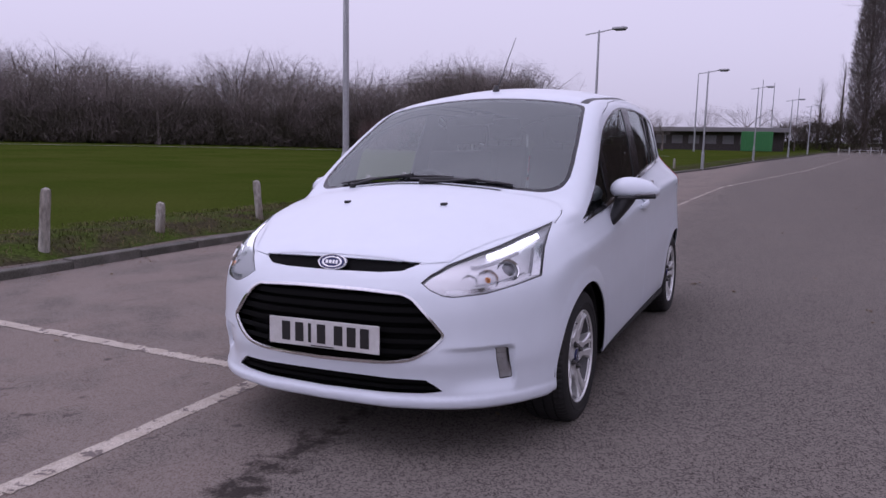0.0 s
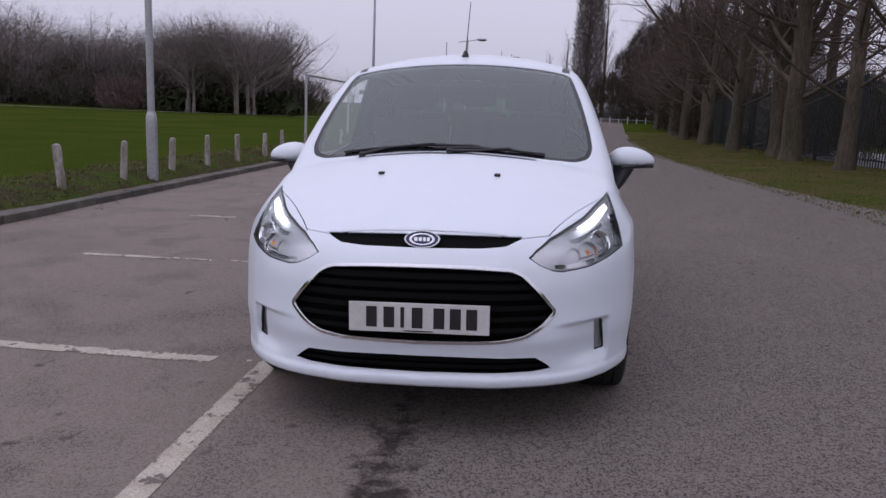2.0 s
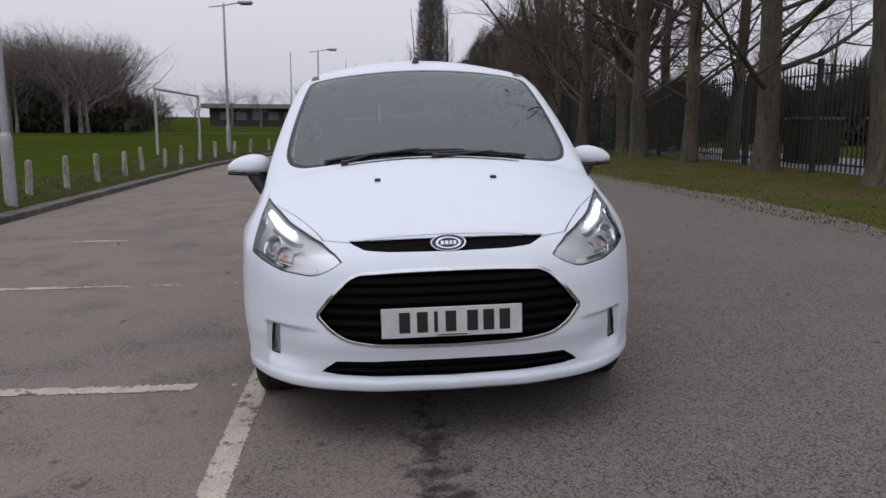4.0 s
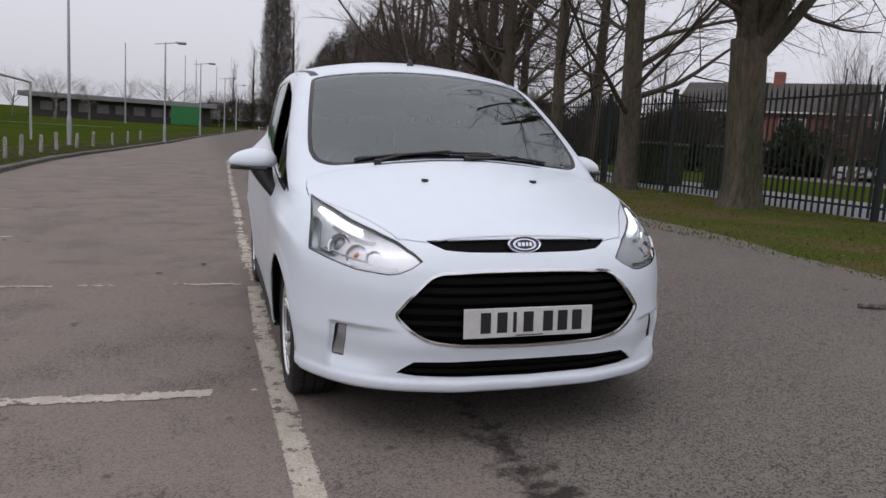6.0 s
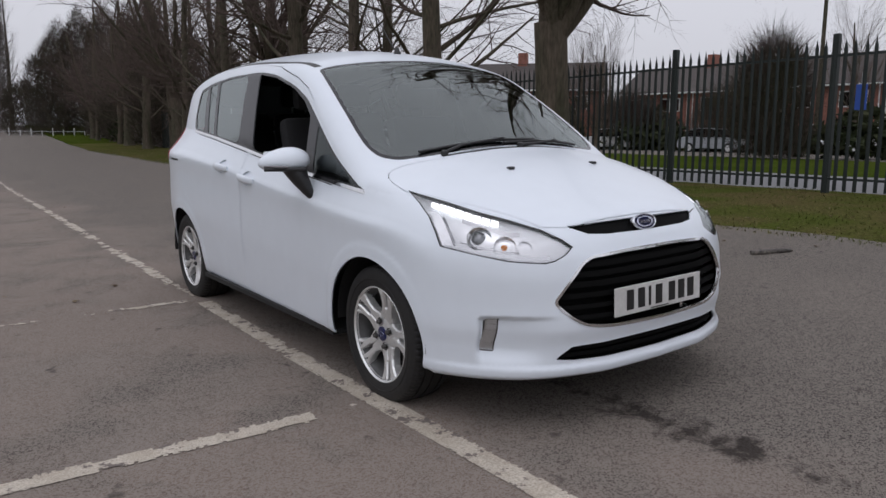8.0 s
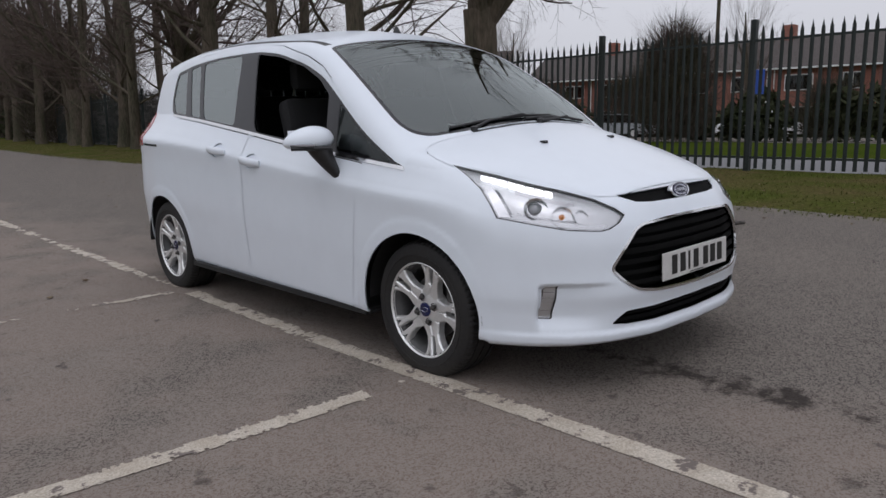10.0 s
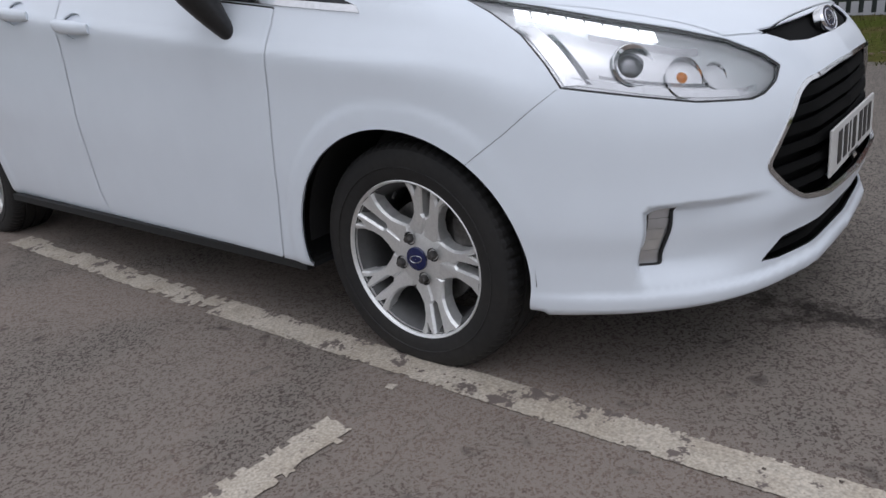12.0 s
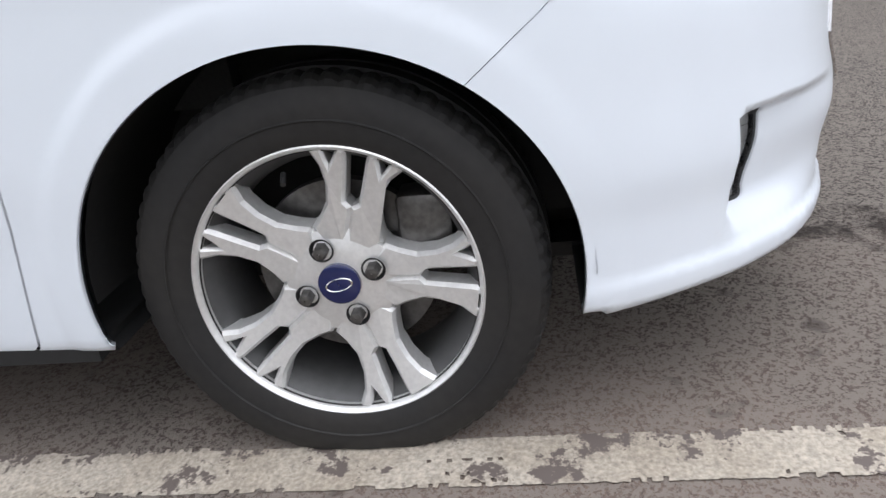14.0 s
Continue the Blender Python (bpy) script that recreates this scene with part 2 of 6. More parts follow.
AXLE_F, AXLE_R, HUB = 0.0, 2.489, 0.282
nose_plan = curve((0, -0.815), (0.26, -0.803), (0.40, -0.769), (0.49, -0.737), (0.60, -0.673), (0.70, -0.570), (0.76, -0.475), (0.82, -0.36), (0.87, -0.215), (0.92, 0.0))
nose_side = curve((0.15, 0.14), (0.195, 0.045), (0.222, -0.002), (0.242, -0.006), (0.266, 0.006), (0.33, 0.002), (0.40, -0.012), (0.50, 0.0), (0.58, 0.008), (0.65, 0.026), (0.70, 0.055), (0.75, 0.098), (0.80, 0.150), (0.9, 0.30), (1.0, 0.5))
widest = curve((-0.8, 0.80), (-0.3, 0.845), (0, 0.862), (0.35, 0.858), (0.8, 0.848), (1.4, 0.845), (2.0, 0.853), (2.5, 0.858), (2.8, 0.825), (3.05, 0.75), (3.3, 0.64))
belt_width = curve((-0.8, 0.66), (-0.4, 0.735), (-0.15, 0.768), (0.1, 0.795), (0.4, 0.803), (1.0, 0.785), (1.4, 0.770), (2.0, 0.745), (2.5, 0.712), (2.9, 0.65), (3.3, 0.56))
belt_height = curve((-0.8, 0.70), (-0.4, 0.79), (-0.15, 0.865), (0.1, 0.883), (0.4, 0.908), (1.0, 0.972), (1.4, 1.02), (2.05, 1.09), (2.5, 1.125), (3.3, 1.15))
flank = curve((0.10, 0.30), (0.17, 0.52), (0.22, 0.72), (0.30, 0.84), (0.42, 0.92), (0.55, 1.0), (0.66, 0.97), (0.76, 0.935), (0.835, 0.955), (0.858, 0.93), (0.90, 0.66), (0.95, 0.30), (1.0, 0.0))
bonnet_top = curve((-0.85, 0.66), (-0.70, 0.773), (-0.62, 0.815), (-0.50, 0.862), (-0.35, 0.917), (-0.21, 0.965), (-0.05, 1.010), (0.05, 1.034), (0.2, 1.06), (0.4, 1.08))
roof_top = curve((-0.3, 0.82), (-0.1, 0.948), (0.03, 1.03), (0.25, 1.168), (0.45, 1.285), (0.65, 1.392), (0.85, 1.485), (1.05, 1.541), (1.4, 1.583), (1.8, 1.60), (2.2, 1.59), (2.6, 1.555), (2.95, 1.50), (3.3, 1.42))
roof_crown = curve((0.0, 0.30), (0.5, 0.22), (0.9, 0.18), (1.3, 0.22), (2.0, 0.23), (3.0, 0.26))
tail_side = curve((0.15, 3.05), (0.22, 3.14), (0.32, 3.20), (0.5, 3.22), (0.75, 3.215), (0.95, 3.18), (1.1, 3.13), (1.3, 3.04), (1.45, 2.95), (1.6, 2.80))


def skin(x, y, z):
    """Above nought inside the car, nought on its skin."""
    ax = np.abs(x)
    zb = belt_height(y)
    above = np.maximum(z - zb, 0)
    xb, s = belt_width(y), z / zb
    w = xb + (widest(y) - xb) * flank(s) - above * (0.20 + 0.12 * above)
    for ya in (AXLE_F, AXLE_R):
        r = np.sqrt((y - ya) ** 2 + (z - HUB) ** 2)
        w = w + 0.0045 * ease((0.405 - r) / 0.030) * ease((0.62 - z) / 0.1 + 1)
    d_side = w - ax
    n0 = nose_plan(ax)
    lean = np.sqrt(1 + ((nose_plan(ax + 0.01) - n0) / 0.01) ** 2)
    pocket = 0.044 * ease((ax - 0.46) / 0.21) * ease((0.722 - ax) / 0.035) * ease((0.456 - z) / 0.026) * ease((z - 0.255) / 0.07)
    d_nose = (y - n0 - nose_side(z) - pocket) / lean
    bonnet = bonnet_top(y) - 0.19 * ax**2
    shell = roof_top(y) - roof_crown(y) * ax**2
    d_top = -less(-(bonnet - z), -(shell - z), 0.025)
    d_tail = tail_side(z) - 0.42 * ax**4 - y
    d_low = z - np.where(y < -0.36, 0.195, 0.208)
    d = less(d_side, d_nose, 0.05)
    d = less(d, d_tail, 0.10)
    d = less(d, d_top, np.where(y < 0.1, 0.05, 0.07))
    return less(d, d_low, 0.025)


def skin_normals(p):
    e = 0.002
    g = np.stack([skin(p[:, 0] + e * a, p[:, 1] + e * b, p[:, 2] + e * c) - skin(p[:, 0] - e * a, p[:, 1] - e * b, p[:, 2] - e * c) for a, b, c in ((1, 0, 0), (0, 1, 0), (0, 0, 1))], 1) / (2 * e)
    return g


def net(step):
    """The skin as a net of small quads."""
    gx = np.arange(-0.915, 0.9151, step)
    gx = gx - gx.mean()
    gy, gz = np.arange(-0.92, 3.34, step), np.arange(0.16, 1.66, step)
    d = skin(gx[:, None, None], gy[None, :, None], gz[None, None, :])
    inside = d > 0
    corner = [(a, b, c) for a in (0, 1) for b in (0, 1) for c in (0, 1)]
    nx, ny, nz = d.shape

    def at(arr, c):
        return arr[c[0] : nx - 1 + c[0], c[1] : ny - 1 + c[1], c[2] : nz - 1 + c[2]]

    count = sum(at(inside, c).astype(np.int8) for c in corner)
    cells = np.argwhere((count > 0) & (count < 8))
    index = -np.ones((nx - 1, ny - 1, nz - 1), int)
    index[tuple(cells.T)] = np.arange(len(cells))
    total, hits = np.zeros((len(cells), 3)), np.zeros(len(cells))
    vals = {c: d[cells[:, 0] + c[0], cells[:, 1] + c[1], cells[:, 2] + c[2]] for c in corner}
    for a in corner:
        for k in range(3):
            if a[k] == 0:
                b = tuple(1 if i == k else a[i] for i in range(3))
                va, vb = vals[a], vals[b]
                cut = (va > 0) != (vb > 0)
                t = np.where(cut, va / np.where(cut, va - vb, 1), 0)
                total += cut[:, None] * (np.array(a)[None, :] + t[:, None] * (np.array(b) - np.array(a))[None, :])
                hits += cut
    p = np.stack([gx[cells[:, 0]], gy[cells[:, 1]], gz[cells[:, 2]]], 1) + total / hits[:, None] * step
    for _ in range(4):
        g = skin_normals(p)
        p = p - np.clip(skin(*p.T) / np.maximum((g**2).sum(1), 0.05), -0.01, 0.01)[:, None] * g
    quads = []
    for k in range(3):
        i, j = (k + 1) % 3, (k + 2) % 3
        lo, hi = [slice(None)] * 3, [slice(None)] * 3
        lo[k], hi[k] = slice(0, -1), slice(1, None)
        cross = inside[tuple(lo)] != inside[tuple(hi)]
        where = np.argwhere(cross)
        where = where[(where[:, i] > 0) & (where[:, j] > 0) & (where[:, i] < d.shape[i] - 1) & (where[:, j] < d.shape[j] - 1)]
        out = inside[tuple(lo)][tuple(where.T)]
        ring = []
        for di, dj in ((-1, -1), (0, -1), (0, 0), (-1, 0)):
            c = where.copy()
            c[:, i] += di
            c[:, j] += dj
            ring.append(index[tuple(c.T)])
        ring = np.stack(ring, 1)
        ring[~out] = ring[~out][:, ::-1]
        quads.append(ring)
    return p, np.concatenate(quads)


class Skin:
    """The net, from which outlines cut pieces. Each piece is a list of faces."""

    def __init__(self, step):
        p, q = net(step)
        self.p = [tuple(v) for v in p]
        self.rest = [tuple(f) for f in q.tolist()]

    def cut(self, outline, flat, keep, faces=None):
        """Splits faces along a closed outline; flat gives a point's place in the outline's plane, keep says which faces are meant.
        Returns the faces inside, and takes them from the rest (or from the faces given)."""
        source = self.rest if faces is None else faces
        xs, ys = [a for a, _ in outline], [b for _, b in outline]
        x0, x1, y0, y1 = min(xs) - 0.02, max(xs) + 0.02, min(ys) - 0.02, max(ys) + 0.02
        near, away = [], []
        for f in source:
            c = tuple(sum(self.p[i][k] for i in f) / len(f) for k in range(3))
            u, v = flat(c)
            (near if x0 < u < x1 and y0 < v < y1 and keep(c) else away).append(f)
        made = {}
        for n in range(len(outline)):
            (ax, ay), (bx, by) = outline[n - 1], outline[n]
            length = math.hypot(bx - ax, by - ay)
            if length < 1e-6:
                continue
            nx, ny = (ay - by) / length, (bx - ax) / length
            lo_u, hi_u, lo_v, hi_v = min(ax, bx) - 1e-4, max(ax, bx) + 1e-4, min(ay, by) - 1e-4, max(ay, by) + 1e-4
            after = []
            for f in near:
                uv = [flat(self.p[i]) for i in f]
                if max(u for u, _ in uv) < lo_u or min(u for u, _ in uv) > hi_u or max(v for _, v in uv) < lo_v or min(v for _, v in uv) > hi_v:
                    after.append(f)
                    continue
                s = [(u - ax) * nx + (v - ay) * ny for u, v in uv]
                if min(s) > -1e-5 or max(s) < 1e-5:
                    after.append(f)
                    continue
                left, right = [], []
                for k in range(len(f)):
                    i, j, si, sj = f[k], f[(k + 1) % len(f)], s[k], s[(k + 1) % len(f)]
                    if si >= -1e-5:
                        left.append(i)
                    if si <= 1e-5:
                        right.append(i)
                    if (si > 1e-5 and sj < -1e-5) or (si < -1e-5 and sj > 1e-5):
                        key = (min(i, j), max(i, j), n)
                        if key not in made:
                            t = si / (si - sj)
                            made[key] = len(self.p)
                            self.p.append(tuple(self.p[i][c] + t * (self.p[j][c] - self.p[i][c]) for c in range(3)))
                        left.append(made[key])
                        right.append(made[key])
                after += [g for g in (tuple(left), tuple(right)) if len(g) > 2]
            near = after
        inner = []
        for f in near:
            c = tuple(sum(self.p[i][k] for i in f) / len(f) for k in range(3))
            u, v = flat(c)
            odd = False
            for n in range(len(outline)):
                (ax, ay), (bx, by) = outline[n - 1], outline[n]
                if (ay > v) != (by > v) and u < (bx - ax) * (v - ay) / (by - ay) + ax:
                    odd = not odd
            (inner if odd else away).append(f)
        if faces is None:
            self.rest = away
        else:
            faces[:] = away
        return inner

    def panel(self, name, faces, mats, parent, label="", thick=0.012, sink=0.0, inner=None, smooth=True):
        """A piece of the skin as a panel with thickness; sink lays it deeper."""
        used = sorted({i for f in faces for i in f})
        new_of = {i: n for n, i in enumerate(used)}
        p = np.array([self.p[i] for i in used])
        nrm = skin_normals(p)
        nrm = -nrm / np.maximum(np.linalg.norm(nrm, axis=1), 1e-6)[:, None]
        outer = p - nrm * sink
        faces = [tuple(new_of[i] for i in f) for f in faces]
        verts, allf, slots, normals = outer, list(faces), [0] * len(faces), nrm
        if thick:
            n = len(p)
            verts, normals = np.concatenate([outer, outer - nrm * thick]), np.concatenate([nrm, -nrm])
            edges = {}
            for f in faces:
                for k in range(len(f)):
                    edges[(f[k], f[(k + 1) % len(f)])] = 1
            rim = [(b, a, a + n, b + n) for a, b in edges if (b, a) not in edges]
            allf += [tuple(i + n for i in f[::-1]) for f in faces] + rim
            slots += [1 if inner else 0] * len(faces) + [0] * len(rim)
        return mesh_object(name, verts, allf, [mats, inner] if inner else [mats], parent, label, smooth, normals, slots)


def rounded(points, steps=4, share=0.3):
    """An outline with its corners rounded."""
    out = []
    for i, p in enumerate(points):
        a, b = Vector(points[i - 1]), Vector(points[(i + 1) % len(points)])
        p = Vector(p)
        r = min((a - p).length, (b - p).length) * share
        p0, p1 = p + (a - p).normalized() * r, p + (b - p).normalized() * r
        for k in range(steps + 1):
            t = k / steps
            q = p0 * (1 - t) ** 2 + p * 2 * t * (1 - t) + p1 * t * t
            out.append((q.x, q.y))
    return out


def grown(outline, by):
    """An outline moved outwards by a distance (inwards if below nought)."""
    area = sum(outline[i - 1][0] * outline[i][1] - outline[i][0] * outline[i - 1][1] for i in range(len(outline)))
    sign = 1 if area > 0 else -1
    out = []
    for i, p in enumerate(outline):
        a, b = Vector(outline[i - 1]), Vector(outline[(i + 1) % len(outline)])
        p = Vector(p)
        d0, d1 = (p - a).normalized(), (b - p).normalized()
        n = Vector((d0.y + d1.y, -d0.x - d1.x)) * sign
        if n.length < 1e-6:
            n = Vector((d0.y, -d0.x)) * sign
        n.normalize()
        side = Vector((d0.y, -d0.x)) * sign
        q = p + n * by / max(0.5, n.dot(side))
        out.append((q.x, q.y))
    return out


def mirrored(points):
    """The right half of an outline, from bottom to top, with its mirror image."""
    return list(points) + [(-x, y) for x, y in reversed(points) if abs(x) > 1e-6]


# ---- the car ----
car = thing("car", CAMBER @ pose(0.0, -0.8, 0, 0, 0, -0.75) @ pose(0, 0.8, 0), "white five-door compact MPV parked on the asphalt, daytime lamps lit", "car")
hull = Skin(0.0145)
whole_net = list(hull.rest)


def front(p):
    return (p[0], p[2])


def side(p):
    return (p[1], p[2])


def above(p):
    return (p[0], p[1])


def seam(name, outline, flat, keep, mat, parent, label="", gap=0.0045, **more):
    """A panel with a dark joint round it."""
    whole = hull.cut(outline, flat, keep)
    inner = hull.cut(grown(outline, -gap), flat, keep, whole)
    joint_of(whole)
    return hull.panel(name, inner, mat, parent, label, **more)


def joint_of(faces):
    hull.panel("panel_joint", faces, GAP, car, "dark joint between panels", sink=0.009, thick=0.004)


is_front = lambda c: c[1] < -0.25
# wheel arches
for sx in (-1, 1):
    for ya in (AXLE_F, AXLE_R):
        arch = [(ya + 0.342 * math.cos(a), HUB + 0.002 + 0.328 * math.sin(a)) for a in np.linspace(-0.9, math.pi + 0.9, 96)]
        hull.cut(arch, side, lambda c, s=sx: c[0] * s > 0.5)

# nose openings
grille_line = rounded(mirrored([(0, 0.392), (0.16, 0.394), (0.30, 0.400), (0.385, 0.412), (0.445, 0.448), (0.487, 0.492), (0.489, 0.505), (0.44, 0.566), (0.375, 0.632), (0.335, 0.650), (0.20, 0.658), (0, 0.661)]), 3, 0.4)
surround = hull.cut(grown(grille_line, 0.009), front, is_front)
mouth = hull.cut(grille_line, front, is_front, surround)
hull.panel("grille_surround", surround, CHROME, car, "bright chrome strip round the grille", thick=0.02, sink=-0.004)
intake_line = mirrored([(0, 0.268), (0.25, 0.270), (0.42, 0.272), (0.49, 0.281), (0.47, 0.300), (0.43, 0.327), (0.25, 0.332), (0, 0.334)])
lower_mouth = hull.cut(intake_line, front, is_front)
slot_line = mirrored([(0, 0.724), (0.22, 0.726), (0.31, 0.733), (0.355, 0.752), (0.372, 0.764), (0.25, 0.769), (0, 0.772)])
slot = hull.cut(slot_line, front, is_front)
hull.panel("upper_grille_slot", slot, MESHBLACK, car, "black slot under the bonnet edge", sink=0.014)
# headlights are cut askew, across the corner
lamp_line = [(-0.2305, 0.694), (-0.205, 0.667), (-0.165, 0.647), (-0.13, 0.641), (0, 0.651), (0.262, 0.697), (0.285, 0.745), (0.318, 0.80), (0.365, 0.845), (0.425, 0.889), (0.25, 0.850), (0.127, 0.818), (0.0, 0.789), (-0.112, 0.757), (-0.19, 0.722)]
DIAG = math.sqrt(0.5)
lamps = {}
for sx in (-1, 1):
    flat = lambda p, s=sx: ((p[0] * s + p[1]) * DIAG, p[2])
    on = lambda c, s=sx: c[0] * s > 0.2 and c[1] < 0.1
    whole = hull.cut(lamp_line, flat, on)
    lens = hull.cut(grown(lamp_line, -0.0045), flat, on, whole)
    under = hull.cut(grown(lamp_line, 0.035), flat, on, list(whole_net))
    lamps[sx] = (whole, lens, under)

# glass
screen_line = rounded(mirrored([(0, 0.042), (0.25, 0.052), (0.45, 0.080), (0.60, 0.128), (0.668, 0.185), (0.69, 0.26), (0.683, 0.36), (0.655, 0.56), (0.620, 0.76), (0.596, 0.875), (0.50, 0.885), (0.25, 0.868), (0, 0.862)]), 4, 0.4)
frit = hull.cut(screen_line, above, lambda c: c[2] > 0.85 and c[1] < 1.2)
pane = hull.cut(grown(screen_line, -0.020), above, lambda c: c[2] > 0.85, frit)
hull.panel("windscreen_border", frit, GLOSSY_BLACK, car, "black printed edge of the windscreen", sink=0.002, inner=CABIN)
windscreen = hull.panel("windscreen", pane, SCREEN, car, "curved laminated windscreen reflecting bare branches", thick=0, sink=0.003)
cowl = hull.cut(mirrored([(0, 0.018), (0.25, 0.028), (0.42, 0.051), (0.42, 0.0715), (0.25, 0.0515), (0, 0.0415)]), above, lambda c: c[2] > 0.85)
hull.panel("cowl_panel", cowl, TRIM, car, "black plastic cowl at the screen's foot", sink=0.006)
window_line = [(0.105, 0.878), (0.47, 0.917), (1.02, 0.974), (1.592, 1.042), (2.046, 1.092), (2.50, 1.130), (2.545, 1.145), (2.566, 1.22), (2.54, 1.345), (2.505, 1.393), (2.26, 1.428), (1.92, 1.450), (1.467, 1.451), (1.23, 1.424), (0.95, 1.352), (0.77, 1.282), (0.61, 1.176), (0.385, 1.018), (0.16, 0.897)]
window_line = window_line[:6] + rounded(window_line, 3, 0.35)[24:-4] + window_line[-1:]
strip_line = [(0.105, 0.878), (0.47, 0.917), (1.02, 0.974), (1.592, 1.042), (2.046, 1.092), (2.50, 1.130), (2.50, 1.118), (2.046, 1.078), (1.592, 1.027), (1.02, 0.959), (0.47, 0.901), (0.09, 0.862)]
panes = {
    "quarter_window": [(0.17, 0.892), (0.585, 0.937), (0.600, 1.155), (0.385, 1.003)],
    "front_door_window": [(0.672, 0.947), (1.385, 1.022), (1.455, 1.438), (1.23, 1.409), (0.96, 1.34), (0.80, 1.27), (0.70, 1.195)],
    "rear_door_window": [(1.615, 1.052), (2.035, 1.096), (2.112, 1.424), (1.92, 1.438), (1.63, 1.440)],
    "sliding_door_window": [(2.085, 1.103), (2.215, 1.116), (2.302, 1.406), (2.16, 1.419)],
    "rear_quarter_window": [(2.30, 1.124), (2.49, 1.142), (2.542, 1.22), (2.52, 1.335), (2.49, 1.378), (2.36, 1.398)],
}
doors = {
    "front_door": rounded([(0.445, 0.212), (1.385, 0.212), (1.408, 0.32), (1.425, 0.55), (1.425, 1.006), (1.02, 0.957), (0.47, 0.899), (0.366, 0.887), (0.382, 0.75), (0.412, 0.42)], 3, 0.12),
    "rear_door": rounded([(1.385, 0.212), (2.06, 0.212), (2.085, 0.34), (2.13, 0.50), (2.25, 0.64), (2.40, 0.74), (2.43, 0.90), (2.44, 1.112), (2.046, 1.076), (1.592, 1.025), (1.425, 1.006), (1.425, 0.55), (1.408, 0.32)], 3, 0.12),
}
for sx in (-1, 1):
    on = lambda c, s=sx: c[0] * s > (0.715 if c[1] < 0.24 else 0.45)
    strip = hull.cut(strip_line, side, on)
    hull.panel("window_strip", strip, CHROME, car, "bright strip under the side windows", sink=-0.004)
    black = hull.cut(window_line, side, on)
    for name, line in panes.items():
        glass = hull.cut(rounded(line, 3, 0.12), side, on, black)
        if name == "front_door_window" and sx < 0:
            continue  # wound down
        hull.panel(name, glass, SHADED if "quarter" in name and "rear" not in name else TINTED if "rear" in name or "sliding" in name else SCREEN, car, "", thick=0, sink=0.004)
    hull.panel("window_frame", black, GLOSSY_BLACK, car, "black pillars and frames between the side windows", sink=0.001, inner=CABIN)
    for y, z in ((1.322, 0.866), (1.702, 0.917)):
        cup = hull.cut([(y + 0.066 * math.cos(a), z + 0.001 + 0.040 * math.sin(a)) for a in np.linspace(0, 2 * math.pi, 29)[:-1]], side, on)
        hull.panel("handle_cup", cup, PAINT, car, "shallow cup behind the door handle", sink=0.010, thick=0.004)
    for name, line in doors.items():
        seam(name, line, side, on, PAINT, car, inner=CABIN)
    arc = [(2.45, 1.430), (2.26, 1.465), (1.92, 1.487), (1.467, 1.489), (1.23, 1.463), (0.95, 1.391), (0.80, 1.332), (0.71, 1.272), (0.675, 1.232)]
    joint_of(hull.cut(arc + [(y - 0.002, z + 0.0042) for y, z in reversed(arc)], side, lambda c, s=sx: c[0] * s > 0.4))
    track = hull.cut([(2.50, 0.926), (2.80, 0.930), (2.80, 0.946), (2.50, 0.942)], side, on)
    hull.panel("door_track", track, TRIM, car, "dark slot of the sliding door's rail", sink=0.012)
    rear_lamp = hull.cut(rounded([(2.80, 0.930), (3.2, 0.93), (3.2, 1.15), (2.95, 1.15), (2.84, 1.05)], 3, 0.2), side, lambda c, s=sx: c[0] * s > 0.4 and c[1] > 2.7)
    hull.panel("tail_light", rear_lamp, RED, car, "red tail light", sink=-0.004)
    ditch = hull.cut([(sx * 0.555, 0.905), (sx * 0.60, 0.91), (sx * 0.615, 1.3), (sx * 0.61, 2.0), (sx * 0.58, 2.75), (sx * 0.545, 2.75), (sx * 0.575, 2.0), (sx * 0.585, 1.3)], above, lambda c: c[2] > 1.3)
    hull.panel("roof_strip", ditch, TRIM, car, "dark strip along the roof edge", sink=0.002)
rear_pane = hull.cut(mirrored([(0, 1.10), (0.45, 1.11), (0.56, 1.14), (0.53, 1.38), (0.40, 1.44), (0, 1.46)]), front, lambda c: c[1] > 2.75)
hull.panel("rear_window", rear_pane, SCREEN, car, "clear heated rear window", thick=0, sink=0.004)

# bonnet and bumper joints
bonnet_line = mirrored([(0, -0.688), (0.25, -0.683), (0.36, -0.676), (0.47, -0.622), (0.59, -0.40), (0.69, -0.24), (0.740, -0.13), (0.738, -0.03), (0.726, 0.025), (0.702, 0.062), (0.665, 0.083), (0.62, 0.086), (0.56, 0.078), (0.45, 0.052), (0.25, 0.023), (0, 0.013)])
bonnet = seam("bonnet", bonnet_line, above, lambda c: c[2] > 0.72 and c[1] < 0.3, PAINT, car, gap=0.004)
for sx in (-1, 1):
    joint = [(-0.395, 0.697), (-0.300, 0.615), (-0.17, 0.515), (-0.1713, 0.5141), (-0.3013, 0.6141), (-0.3963, 0.6961)]
    joint_of(hull.cut(joint, side, lambda c, s=sx: c[0] * s > 0.6))
underside = hull.cut([(-1.0, 0.1), (-0.36, 0.1), (-0.36, 0.1995), (-1.0, 0.1995)], side, lambda c: True)
underside += hull.cut([(-0.36, 0.1), (3.5, 0.1), (3.5, 0.2125), (-0.36, 0.2125)], side, lambda c: True)
hull.panel("underside", underside, SEAL, car, "black underside", thick=0)
fog_line = rounded([(0.658, 0.310), (0.698, 0.312), (0.688, 0.438), (0.650, 0.444)], 3, 0.22)
fog_parts = {}
